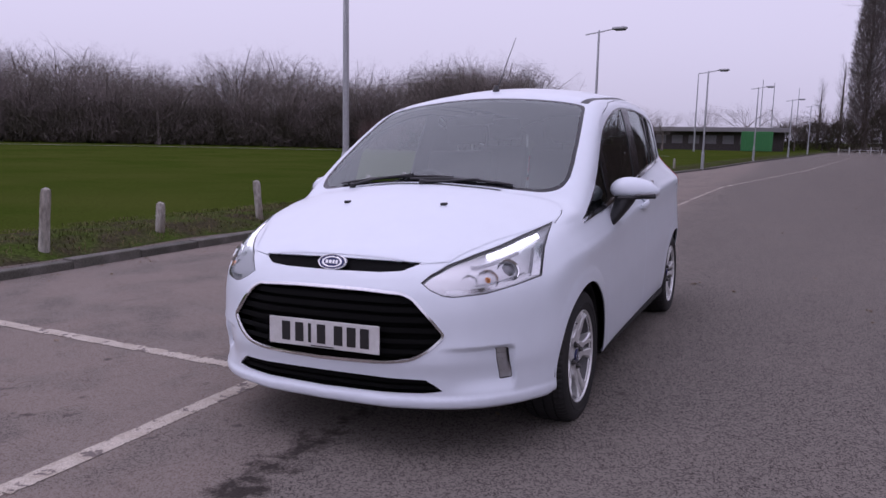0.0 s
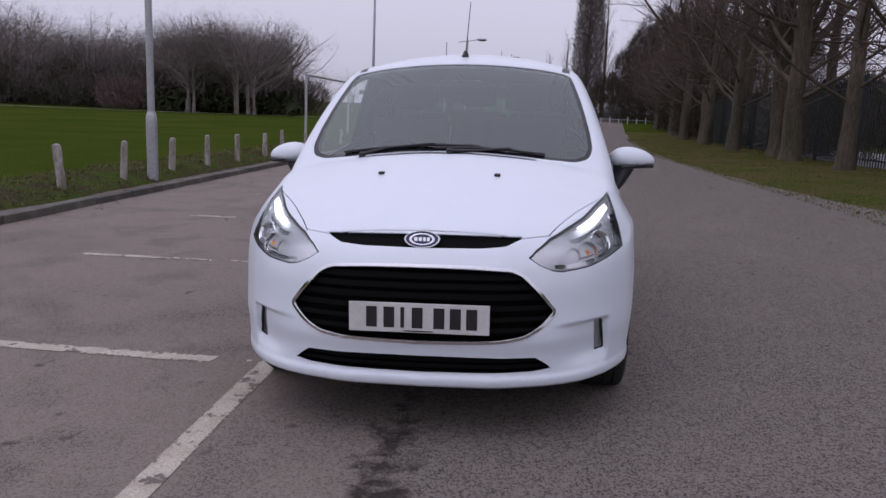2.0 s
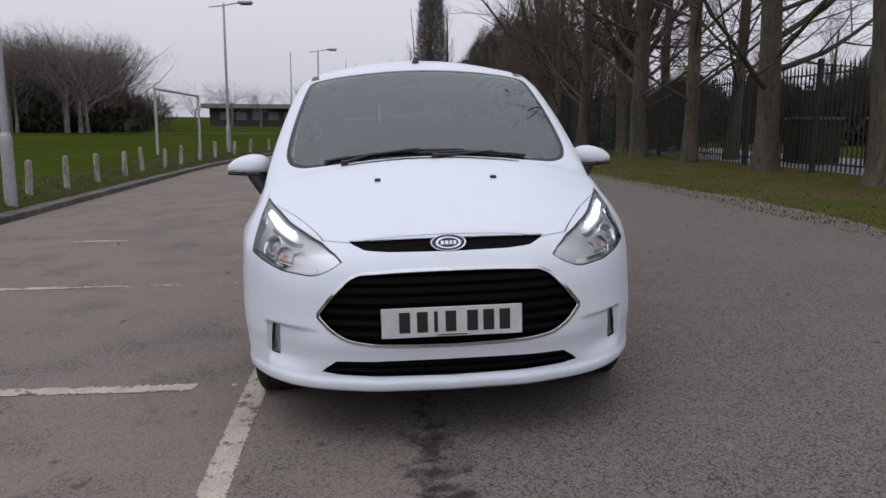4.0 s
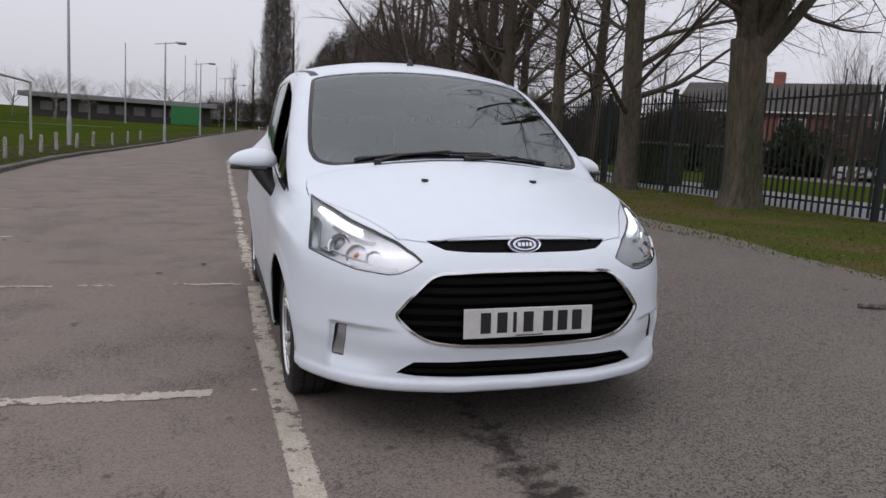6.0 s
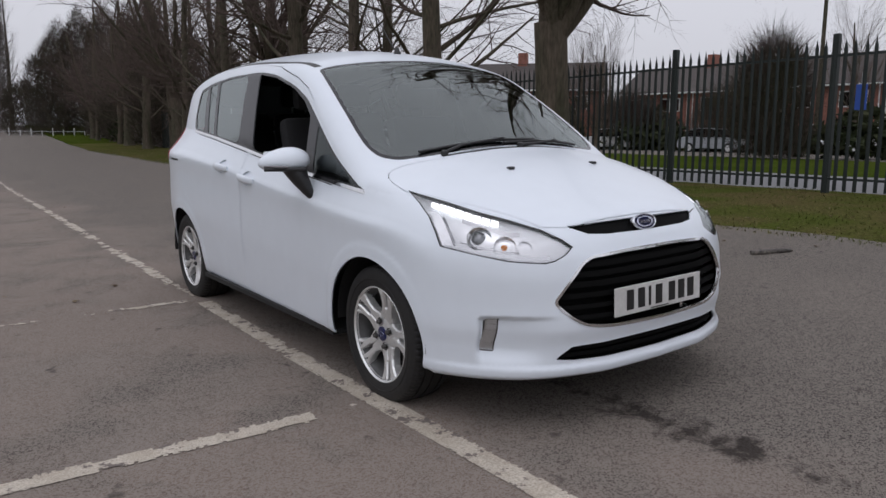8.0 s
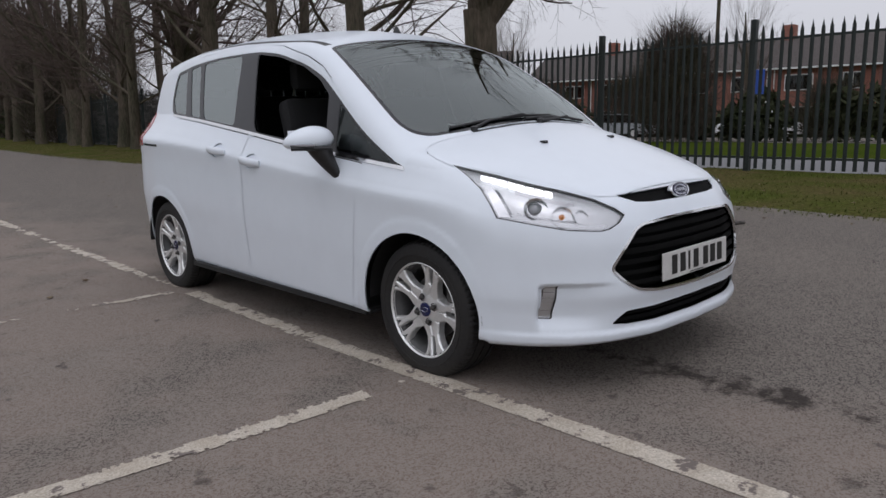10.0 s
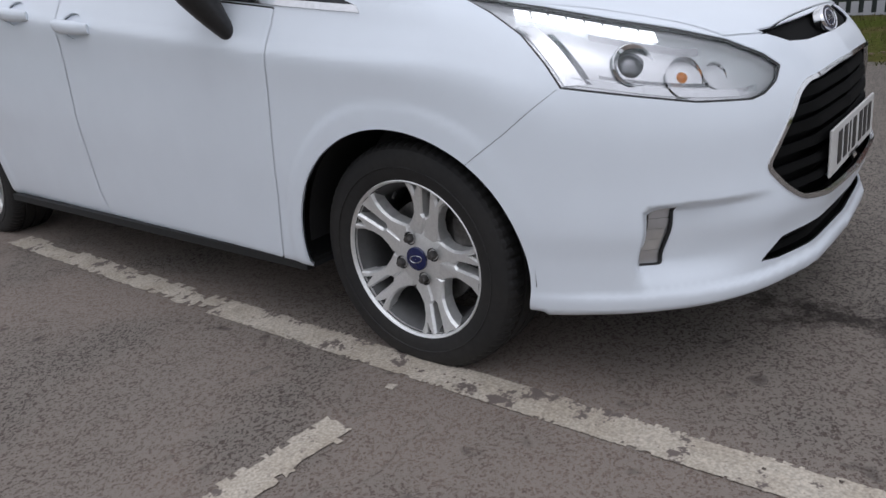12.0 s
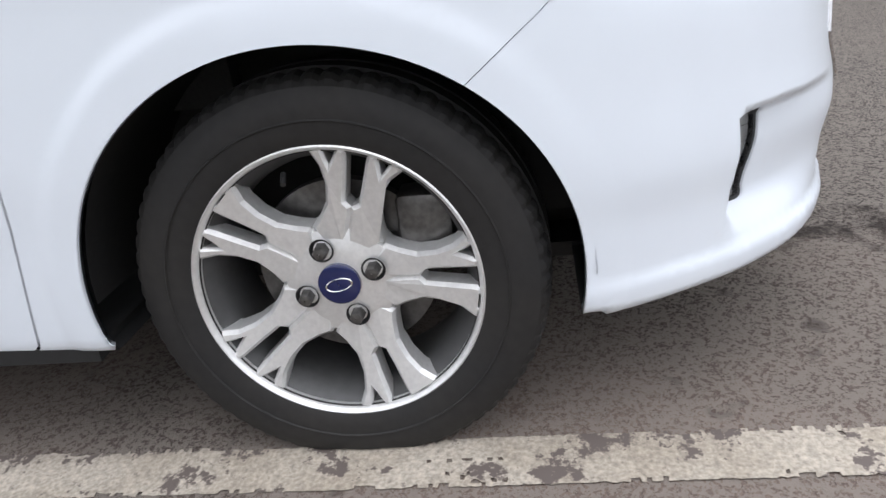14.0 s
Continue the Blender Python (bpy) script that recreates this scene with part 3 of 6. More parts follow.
for sx in (-1, 1):
    line = [(sx * x, z) for x, z in fog_line]
    frame_faces = hull.cut(line, front, lambda c, s=sx: c[0] * s > 0.5 and c[1] < -0.2)
    lens_faces = hull.cut(grown(line, -0.0038), front, lambda c, s=sx: c[0] * s > 0.5, frame_faces)
    fog_parts[sx] = (frame_faces, lens_faces)
bumper = hull.cut([(-0.95, 0.14), (-0.30, 0.14), (-0.305, 0.613), (-0.397, 0.693), (-0.43, 0.70), (-0.60, 0.72), (-0.95, 0.80)], side, lambda c: c[1] < -0.1)
hull.panel("front_bumper", bumper, PAINT, car, "smooth white bumper with a chin lip", inner=TRIM)
hull.panel("body_shell", hull.rest, PAINT, car, "glossy white bodywork", inner=LINING)


# ---- the car's lamps, grille, wheels, fittings and cabin ----
for sx in (-1, 1):
    ring, lens, under = lamps[sx]
    bowl = hull.panel("headlight", under, REFLECTOR, car, "clear headlight with a projector, amber bulb and lit daytime strip", sink=0.010, thick=0.003)

    def lamp_spot(s, z, sx=sx):
        """A point of the skin over the headlight, and its outward way."""
        lo, hi = 0.2, 1.6
        for _ in range(40):
            q = (lo + hi) / 2
            inside = float(skin(np.array(sx * (s + q) * DIAG), np.array((s - q) * DIAG), np.array(z))) > 0
            lo, hi = (q, hi) if inside else (lo, q)
        at = np.array([[sx * (s + lo) * DIAG, (s - lo) * DIAG, z]])
        n = -skin_normals(at)[0]
        return Vector(at[0]), Vector(n).normalized()

    hull.panel("lens_cover", lens, LENS, bowl, thick=0, sink=0.001)
    hull.panel("lamp_edge", ring, TRIM, bowl, "dark edge round the lamp", sink=0.002, thick=0.005)
    ahead = Vector((sx * 0.25, -0.97, 0)).normalized()

    def spot(s, z, deep):
        p, n = lamp_spot(s, z)
        facing = (ahead * 0.3 + n * 0.7).normalized().to_track_quat("Z", "Y").to_matrix().to_4x4()
        return Matrix.Translation(p - n * deep) @ facing

    bm = lathe([(-0.03, 0.043), (0.012, 0.047), (0.017, 0.044), (0.010, 0.035)], 28, "z")
    bm.transform(spot(0.115, 0.735, 0.021))
    part("projector_ring", bm, CHROME, bowl, smooth=True)
    bm = lathe([(-0.01, 0.036), (0.008, 0.033), (0.018, 0.024), (0.023, 0.012), (0.0245, 0.001)], 28, "z")
    bm.transform(spot(0.115, 0.735, 0.026))
    part("projector_lens", bm, PROJECTOR, bowl, "grey glass projector lens", smooth=True)
    bm = lathe([(-0.028, 0.014), (-0.015, 0.030), (0.012, 0.040), (0.016, 0.042)], 28, "z")
    bm.transform(spot(0.018, 0.703, 0.019))
    part("indicator_bowl", bm, CHROME, bowl, smooth=True)
    bm = lathe([(-0.03, 0.015), (-0.004, 0.016), (0.006, 0.011), (0.010, 0.001)], 20, "z")
    bm.transform(spot(0.018, 0.703, 0.015))
    part("indicator_bulb", bm, AMBER, bowl, "orange indicator bulb", smooth=True)
    bm = lathe([(-0.02, 0.010), (0.0, 0.024), (0.010, 0.028)], 20, "z")
    bm.transform(spot(-0.055, 0.70, 0.016))
    part("side_reflector", bm, CHROME, bowl, smooth=True)
    # the lit daytime strip: a row of short blocks under the upper edge
    brow = curve((0.0, 0.789), (0.127, 0.818), (0.25, 0.850), (0.365, 0.874))
    rim = curve((0.697, 0.262), (0.745, 0.285), (0.80, 0.318), (0.845, 0.365))
    for k in range(8):
        bm = bmesh.new()
        rows = []
        for t in (k / 8, (k + 0.84) / 8):
            s = 0.045 + 0.275 * t
            zt = float(brow(s)) - 0.011
            hgt = 0.010 + 0.008 * math.sin(math.pi * min(1, 0.2 + t * 0.7))
            a, n = lamp_spot(s, zt)
            b, _ = lamp_spot(s, zt - hgt)
            rows.append([bm.verts.new(a - n * 0.005), bm.verts.new(b - n * 0.0075), bm.verts.new(b - n * 0.012), bm.verts.new(a - n * 0.0105)])
        for i in range(4):
            bm.faces.new((rows[0][i], rows[0][(i + 1) % 4], rows[1][(i + 1) % 4], rows[1][i]))
        bm.faces.new(rows[0][::-1])
        bm.faces.new(rows[1])
        bmesh.ops.recalc_face_normals(bm, faces=bm.faces)
        part("daytime_lamp", bm, DAYLAMP, bowl, "lit white daytime lamp")

    def strip(name, inner, outer, deep, mat, label=""):
        """A bent strip behind the lens between two lines of (s, z)."""
        bm = bmesh.new()
        rows = []
        for p, q in zip(inner, outer):
            a, n = lamp_spot(*p)
            b, m = lamp_spot(*q)
            rows.append([bm.verts.new(a - n * deep), bm.verts.new(b - m * (deep - 0.002)), bm.verts.new(b - m * (deep + 0.003)), bm.verts.new(a - n * (deep + 0.004))])
        for u, w in zip(rows, rows[1:]):
            for i in range(4):
                bm.faces.new((u[i], u[(i + 1) % 4], w[(i + 1) % 4], w[i]))
        bm.faces.new(rows[0][::-1])
        bm.faces.new(rows[-1])
        bmesh.ops.recalc_face_normals(bm, faces=bm.faces)
        part(name, bm, mat, bowl, label, True)

    zs = np.linspace(0.703, 0.818, 8)
    strip("reflector_blade", [(float(rim(z)) - 0.052, z) for z in zs], [(float(rim(z)) - 0.012, z) for z in zs], 0.006, CHROME, "bright blade along the lamp's outer edge")
    strip("lamp_slot", [(float(rim(z)) - 0.066, z) for z in zs[:-1]], [(float(rim(z)) - 0.055, z) for z in zs[:-1]], 0.0065, PROJECTOR, "dark slot beside the blade")
    ss = np.linspace(-0.15, 0.24, 10)
    foot = curve((-0.165, 0.647), (-0.13, 0.641), (0, 0.651), (0.262, 0.697))
    strip("lamp_shelf", [(s, float(foot(s)) + 0.012) for s in ss], [(s, float(foot(s)) + 0.026) for s in ss], 0.007, CHROME, "ribbed bright lower edge")
    ss = np.linspace(-0.035, 0.185, 9)
    strip("lamp_bezel", [(s, float(foot(s)) + 0.032) for s in ss], [(s, float(brow(s)) - 0.036) for s in ss], 0.0085, BEZEL, "grey silvered bezel round the projector and the indicator")
    # fog lamp in its pocket
    frame_faces, lens_faces = fog_parts[sx]
    fog = hull.panel("fog_lamp", frame_faces, TRIM, car, "upright clear fog lamp in a black frame", sink=0.004, thick=0.024)
    for k in range(5):
        z0, z1 = 0.315 + 0.025 * k, 0.3385 + 0.025 * k
        rest = list(lens_faces)
        band = hull.cut([(sx * 0.64, z0), (sx * 0.73, z0), (sx * 0.73, z1), (sx * 0.64, z1)], front, lambda c: True, rest)
        if band:
            hull.panel("fog_reflector", band, REFLECTOR, fog, sink=0.012, thick=0.004)
    hull.panel("fog_lens", lens_faces, LENS, fog, thick=0, sink=0.008)

backing = hull.panel("grille", mouth, MESHBLACK, car, "wide black hexagonal grille with horizontal bars", sink=0.06, thick=0.004)
for z, tall in ((0.435, 0.016), (0.475, 0.016), (0.515, 0.018), (0.556, 0.022), (0.594, 0.022), (0.631, 0.022)):
    rest = list(mouth)
    bar = hull.cut([(-0.6, z - tall / 2), (0.6, z - tall / 2), (0.6, z + tall / 2), (-0.6, z + tall / 2)], front, is_front, rest)
    hull.panel("grille_bar", bar, MESHBLACK, backing, sink=0.016, thick=0.025)
low = hull.panel("lower_intake", lower_mouth, MESHBLACK, car, "narrow black air intake over the chin", sink=0.05, thick=0.004)
for z in (0.288, 0.312):
    rest = list(lower_mouth)
    bar = hull.cut([(-0.6, z - 0.006), (0.6, z - 0.006), (0.6, z + 0.006), (-0.6, z + 0.006)], front, is_front, rest)
    hull.panel("intake_bar", bar, MESHBLACK, low, sink=0.018, thick=0.02)

# number plate: its characters as plain bars
plate = part("number_plate", box(-0.26, 0.26, -0.0035, 0.0035, -0.0555, 0.0555, 0.003), PLATE, car, "white number plate with black characters")
plate.matrix_basis = pose(0, -0.806, 0.474, -2, 0, 0)
for k, x in enumerate((-0.175, -0.110, -0.060, -0.005, 0.075, 0.135, 0.195)):
    wide = 0.014 if k == 2 else 0.040
    part("plate_bar", box(x - wide / 2, x + wide / 2, -0.0050, -0.0036, -0.037, 0.040), INK, plate)
part("plate_bar", box(-0.055, 0.055, -0.0050, -0.0036, -0.0505, -0.0465), INK, plate)
badge = part("badge", lathe([(-0.010, 0.001), (-0.0105, 0.6), (-0.011, 0.86), (-0.014, 0.90), (-0.014, 0.97), (-0.008, 1.0), (0.008, 1.0)], 48, "y"), [CHROME], car, "oval chrome badge with a blue field", smooth=True)
badge.matrix_basis = pose(0, -0.716, 0.749, -24) @ Matrix.Diagonal((0.069, 1, 0.033, 1))
part("badge_field", lathe([(-0.0125, 0.001), (-0.0125, 0.86)], 48, "y"), BADGE, badge, "dark blue oval field")
part("badge_stroke", lathe([(-0.0135, 0.55), (-0.0145, 0.62), (-0.0135, 0.69)], 40, "y"), CHROME, badge, smooth=True)
for x0, x1 in ((-0.42, -0.24), (-0.18, 0.0), (0.06, 0.2), (0.26, 0.42)):
    part("badge_stroke", box(x0, x1, -0.0148, -0.0126, -0.22, 0.22), CHROME, badge)


def top_at(x, y):
    return float(max(bonnet_top(np.array(y)) - 0.19 * x * x, roof_top(np.array(y)) - roof_crown(np.array(y)) * x * x))


for sx in (-1, 1):
    x, y = sx * 0.252, -0.208
    part("washer_jet", box(x - 0.013, x + 0.013, y - 0.016, y + 0.014, top_at(x, y) - 0.004, top_at(x, y) + 0.009, 0.004), TRIM, car, "small black washer jet")

# wipers along the foot of the screen
for pts, arm in (([(-0.50, 0.124), (-0.30, 0.094), (-0.05, 0.080), (0.16, 0.086)], (-0.40, 0.070)), ([(-0.06, 0.060), (0.15, 0.072), (0.30, 0.088), (0.46, 0.112)], (0.02, 0.034))):
    wiper = part("wiper", tube([(x, y, top_at(x, y) + 0.008) for x, y in pts], 0.0065, 8), TRIM, car, "black wiper blade resting on the screen's foot", smooth=True)
    mid = pts[2]
    part("wiper_arm", tube([(arm[0], arm[1], top_at(*arm) + 0.012), (arm[0] + 0.12, arm[1] + 0.02, top_at(arm[0] + 0.12, arm[1] + 0.012) + 0.012), (mid[0], mid[1] - 0.004, top_at(*mid) + 0.017)], [0.009, 0.007, 0.005], 8), TRIM, wiper, smooth=True)
    part("wiper_pivot", lathe([(0, 0.017), (0.02, 0.016), (0.026, 0.008)], 16, "z", (arm[0], arm[1], top_at(*arm) - 0.002), True), TRIM, wiper, smooth=True)

aerial = part("aerial", tube([(0, 1.07, 1.55), (0, 1.22, 1.71), (0, 1.40, 1.90)], [0.004, 0.003, 0.002], 8), TRIM, car, "thin black roof aerial leaning backwards")
part("aerial_base", lathe([(0, 0.024), (0.012, 0.020), (0.035, 0.010), (0.04, 0.005)], 20, "z", (0, 1.06, top_at(0, 1.06) - 0.004), True), TRIM, aerial, smooth=True)

# door mirrors
for sx in (-1, 1):
    bm = bmesh.new()
    bmesh.ops.create_uvsphere(bm, u_segments=32, v_segments=20, radius=1)
    for v in bm.verts:
        x, y, z = v.co
        out = (x + 1) / 2
        z = z * (0.078 - 0.022 * out) if z > 0 else max(z, -0.62) * (0.056 - 0.016 * out)
        y = y * (0.085 if y < 0 else 0.05) * (1 - 0.30 * out)
        v.co = (sx * (0.925 + 0.120 * x), 0.60 + y + 0.035 * out, 0.990 + z - 0.012 * out)
    bmesh.ops.recalc_face_normals(bm, faces=bm.faces)
    mirror = part("door_mirror", bm, PAINT, car, "rounded white door mirror on a black foot", smooth=True)
    bm = bmesh.new()
    rows = []
    for t in np.linspace(0, 1, 8):
        c = Vector((sx * (0.885 - 0.075 * t**1.3), 0.60 - 0.07 * t, 0.955 - 0.165 * t))
        rx, ry = 0.050 * (1 - t) ** 0.8 + 0.008, 0.058 * (1 - t) ** 0.7 + 0.012
        rows.append([bm.verts.new(c + Vector((rx * math.cos(a), ry * math.sin(a), 0))) for a in np.linspace(0, 2 * math.pi, 17)[:-1]])
    for a, b in zip(rows, rows[1:]):
        for i in range(16):
            bm.faces.new((a[i], a[(i + 1) % 16], b[(i + 1) % 16], b[i]))
    bm.faces.new(rows[-1])
    bmesh.ops.recalc_face_normals(bm, faces=bm.faces)
    part("mirror_foot", bm, TRIM, mirror, "black plastic foot", smooth=True)
    bm = bmesh.new()
    add_tube(bm, [(sx * (0.86 + 0.17 * t), 0.60 - 0.072 * (1 - 0.55 * t * t) + 0.03 * t, 0.952 + 0.004 * t) for t in np.linspace(0, 1, 7)], 0.010, 8)
    part("mirror_trim", bm, TRIM, mirror, smooth=True)
    bm = bmesh.new()
    add_tube(bm, [(sx * (0.945 + 0.085 * t), 0.60 - 0.066 * (1 - 0.5 * t * t) + 0.035 * t, 0.966 + 0.003 * t) for t in np.linspace(0, 1, 6)], [0.005, 0.006, 0.006, 0.006, 0.005, 0.003], 8)
    part("mirror_indicator", bm, SMOKED, mirror, "smoky clear indicator strip", smooth=True)
    part("mirror_glass", box(sx * 0.925 - 0.085, sx * 0.925 + 0.085, 0.648, 0.651, 0.955, 1.035), CHROME, mirror)

# door handles
def flank_x(y, z):
    lo, hi = 0.4, 1.0
    for _ in range(30):
        m = (lo + hi) / 2
        lo, hi = (m, hi) if float(skin(np.array(m), np.array(y), np.array(z))) > 0 else (lo, m)
    return lo


for sx in (-1, 1):
    for y0, y1, z in ((1.215, 1.435, 0.862), (1.60, 1.81, 0.913)):
        bm = bmesh.new()
        n, ring = 9, []
        for i in range(n):
            t = i / (n - 1)
            y, zz = y0 + (y1 - y0) * t, z - 0.004 + 0.018 * t
            lift = 0.010 + 0.022 * math.sin(math.pi * t) ** 0.6
            tall = 0.010 + 0.013 * math.sin(math.pi * min(0.96, max(0.06, t))) ** 0.5
            xx = flank_x(y, zz)
            ring.append([bm.verts.new((sx * (xx + lift * (0.55 + 0.45 * math.cos(a))), y, zz + tall * math.sin(a))) for a in np.linspace(0, 2 * math.pi, 13)[:-1]])
        for a, b in zip(ring, ring[1:]):
            for i in range(12):
                bm.faces.new((a[i], a[(i + 1) % 12], b[(i + 1) % 12], b[i]))
        bm.faces.new(ring[0])
        bm.faces.new(ring[-1])
        bmesh.ops.recalc_face_normals(bm, faces=bm.faces)
        part("door_handle", bm, PAINT, car, "white pull handle", smooth=True)


# wheels
def build_wheel():
    wheel = new("wheel")
    wheel.parent = car
    tagged(wheel, "silver five-twin-spoke alloy wheel with a black tyre")
    steps = 216
    profile = [(-0.085, 0.196), (-0.094, 0.205), (-0.099, 0.222), (-0.103, 0.250), (-0.100, 0.268), (-0.094, 0.281), (-0.087, 0.289), (-0.076, 0.2945), (-0.060, 0.2965), (-0.052, 0.2967), (-0.051, 0.290), (-0.044, 0.290), (-0.043, 0.2975), (-0.010, 0.298), (-0.009, 0.291), (0.0, 0.291), (0.001, 0.298), (0.04, 0.2975), (0.041, 0.290), (0.05, 0.290), (0.051, 0.2967), (0.076, 0.2945), (0.090, 0.285), (0.100, 0.255), (0.098, 0.22), (0.085, 0.196)]
    bm = bmesh.new()
    rings = add_lathe(bm, profile, steps, "x")
    for j, (a, r) in enumerate(profile):
        if r > 0.288 and abs(a) > 0.051:
            for i, v in enumerate(rings[j]):
                if i % 3 == 0:
                    k = (r - 0.0038) / r
                    v.co.y *= k
                    v.co.z *= k
    for v in bm.verts:  # the foot of the tyre stands flat
        low = -0.2705
        if v.co.z < low:
            v.co.z = low - (low - v.co.z) * 0.1
    bmesh.ops.recalc_face_normals(bm, faces=bm.faces)
    tyre = part("tyre", bm, RUBBER, wheel, "black road tyre with grooved tread", smooth=True)
    for poly in tyre.data.polygons:
        if math.hypot(poly.center[1], poly.center[2]) > 0.284:
            poly.use_smooth = False
    part("tyre_ridge", lathe([(-0.1020, 0.238), (-0.1042, 0.240), (-0.1020, 0.242)], 96, "x"), RUBBER, wheel, smooth=True)
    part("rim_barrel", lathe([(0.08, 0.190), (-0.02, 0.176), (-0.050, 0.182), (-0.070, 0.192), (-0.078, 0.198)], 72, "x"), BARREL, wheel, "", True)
    rim = part("rim", lathe([(-0.078, 0.197), (-0.087, 0.198), (-0.093, 0.2005), (-0.096, 0.2045), (-0.093, 0.2085), (-0.080, 0.206)], 96, "x"), SATIN, wheel, "satin silver alloy rim", smooth=True)
    hub = part("hub_plate", lathe([(-0.02, 0.088), (-0.052, 0.087), (-0.063, 0.080), (-0.0695, 0.056), (-0.072, 0.032), (-0.072, 0.001)], 60, "x"), SATIN, wheel, smooth=True)
    leg = [(0.0, 0.050), (0.0, 0.114), (0.009, 0.121), (0.0112, 0.150), (0.0128, 0.181), (0.0145, 0.193), (0.027, 0.194), (0.035, 0.167), (0.047, 0.190), (0.066, 0.183), (0.048, 0.163), (0.0385, 0.140), (0.0355, 0.114), (0.0425, 0.089), (0.050, 0.072), (0.030, 0.050)]

    leg = [(o, r + 0.0065 * max(0.0, (r - 0.10) / 0.093)) for o, r in leg]

    def deep(r):
        return -0.066 - 0.0235 * max(0.0, (r - 0.06) / 0.13) ** 1.4

    for k in range(5):
        turn = radians(17 + 72 * k)
        for s in (-1, 1):
            bm = bmesh.new()
            core = [(s * max(o, 0.0), r) for o, r in grown(leg, -0.0048)]
            edge = [(s * o, r) for o, r in leg]
            back = [(s * (o * 1.04 - 0.0005), r) for o, r in leg]

            def ring_of(line, drop):
                out = []
                for o, r in line:
                    yy, zz = -(o * math.cos(turn) + r * math.sin(turn)), r * math.cos(turn) - o * math.sin(turn)
                    out.append(bm.verts.new((deep(r) + drop, yy, zz)))
                return out

            a, b, c = ring_of(core, 0.0), ring_of(edge, 0.007), ring_of(back, 0.038)
            for u, w in ((a, b), (b, c)):
                for i in range(len(u)):
                    j = (i + 1) % len(u)
                    bm.faces.new((u[i], u[j], w[j], w[i]))
            bm.faces.new(a)
            bmesh.ops.triangulate(bm, faces=[f for f in bm.faces if len(f.verts) > 4])
            bmesh.ops.recalc_face_normals(bm, faces=bm.faces)
            part("spoke", bm, SATIN, rim)
    for k in range(4):
        a = radians(-19.5 + 90 * k)
        y, z = -0.054 * math.sin(a), 0.054 * math.cos(a)
        nut = part("wheel_nut", lathe([(-0.066, 0.0115), (-0.084, 0.0105), (-0.088, 0.0085), (-0.089, 0.001)], 6, "x", (0, y, z)), STEEL, hub)
        part("nut_seat", lathe([(-0.0735, 0.0175), (-0.0725, 0.016), (-0.068, 0.0125)], 24, "x", (0, y, z)), TRIM, nut, smooth=True)
    part("hub_cap", lathe([(-0.070, 0.031), (-0.0775, 0.0305), (-0.079, 0.027), (-0.0795, 0.001)], 40, "x"), BADGE, hub, "dark blue hub cap", smooth=True)
    cap = bmesh.new()
    rings = add_lathe(cap, [(-0.0797, 0.74), (-0.0805, 0.80), (-0.0797, 0.86)], 36, "x")
    cap.transform(Matrix.Rotation(radians(-12), 4, "X") @ Matrix.Diagonal((1, 0.024, 0.0115, 1)))
    part("cap_ring", cap, CHROME, hub)
    disc = part("brake_disc", lathe([(-0.012, 0.06), (-0.014, 0.135), (0.002, 0.136), (0.003, 0.06)], 60, "x"), STEEL, wheel, "grey steel brake disc", smooth=True)
    part("brake_caliper", box(-0.035, 0.03, -0.165, -0.085, -0.01, 0.11, 0.012), STEEL, wheel, smooth=True)
    part("valve", tube([(-0.070, 0.05, 0.165), (-0.088, 0.047, 0.155)], 0.004, 8), TRIM, wheel)
    return wheel


wheel = build_wheel()
wheel.matrix_basis = pose(-0.718, AXLE_F, HUB - 0.008)
for x, y, rz in ((-0.718, AXLE_R, 0), (0.732, AXLE_F, 180), (0.732, AXLE_R, 180)):
    copy_thing(wheel, pose(x, y, HUB - 0.008, 0, 0, rz))

# wheel housings, floor and the dark works under the car
for sx in (-1, 1):
    for ya in (AXLE_F, AXLE_R):
        bm = bmesh.new()
        arc = np.linspace(-0.02, math.pi + 0.02, 28)
        rows = [[bm.verts.new((sx * x, ya + 0.355 * math.cos(a), HUB + 0.345 * math.sin(a))) for a in arc] for x in (0.815, 0.60, 0.56)]
        for a, b in zip(rows, rows[1:]):
            for i in range(len(arc) - 1):
                bm.faces.new((a[i], a[i + 1], b[i + 1], b[i]))
        bm.faces.new(rows[-1])
        part("wheel_housing", bm, SEAL, car, "black wheel arch liner", smooth=True)
part("underfloor", box(-0.56, 0.56, -0.62, 3.05, 0.19, 0.215), SEAL, car, "dark underside")
for x in (-0.70, 0.70):
    part("sill_floor", box(x - 0.14, x + 0.13, 0.36, 2.13, 0.195, 0.22), SEAL, car, "dark sill underside")
for y in (AXLE_F, AXLE_R):
    part("axle", tube([(-0.72, y, HUB), (0.72, y, HUB)], 0.03, 10), STEEL, car)
part("engine_block", box(-0.52, 0.52, -0.55, -0.02, 0.22, 0.66, 0.05), SEAL, car, "dark engine bay")

# cabin
part("dashboard", prism([(0.17, 0.93), (0.34, 0.965), (0.62, 0.96), (0.70, 0.90), (0.66, 0.74), (0.60, 0.60), (0.30, 0.50), (0.17, 0.50)], 1.20, Matrix(((0, 0, 1, -0.60), (1, 0, 0, 0), (0, 1, 0, 0), (0, 0, 0, 1)))), DASH, car, "dark grey moulded dashboard")
wheel_ring = bmesh.new()
add_tube(wheel_ring, [(0.185 * math.cos(a), 0.185 * math.sin(a), 0) for a in np.linspace(0, 2 * math.pi, 33)], 0.016, 8, False)
steering = part("steering_wheel", wheel_ring, TRIM, car, "black steering wheel", smooth=True)
steering.matrix_basis = pose(-0.36, 0.78, 0.90, 65, 0, 0)
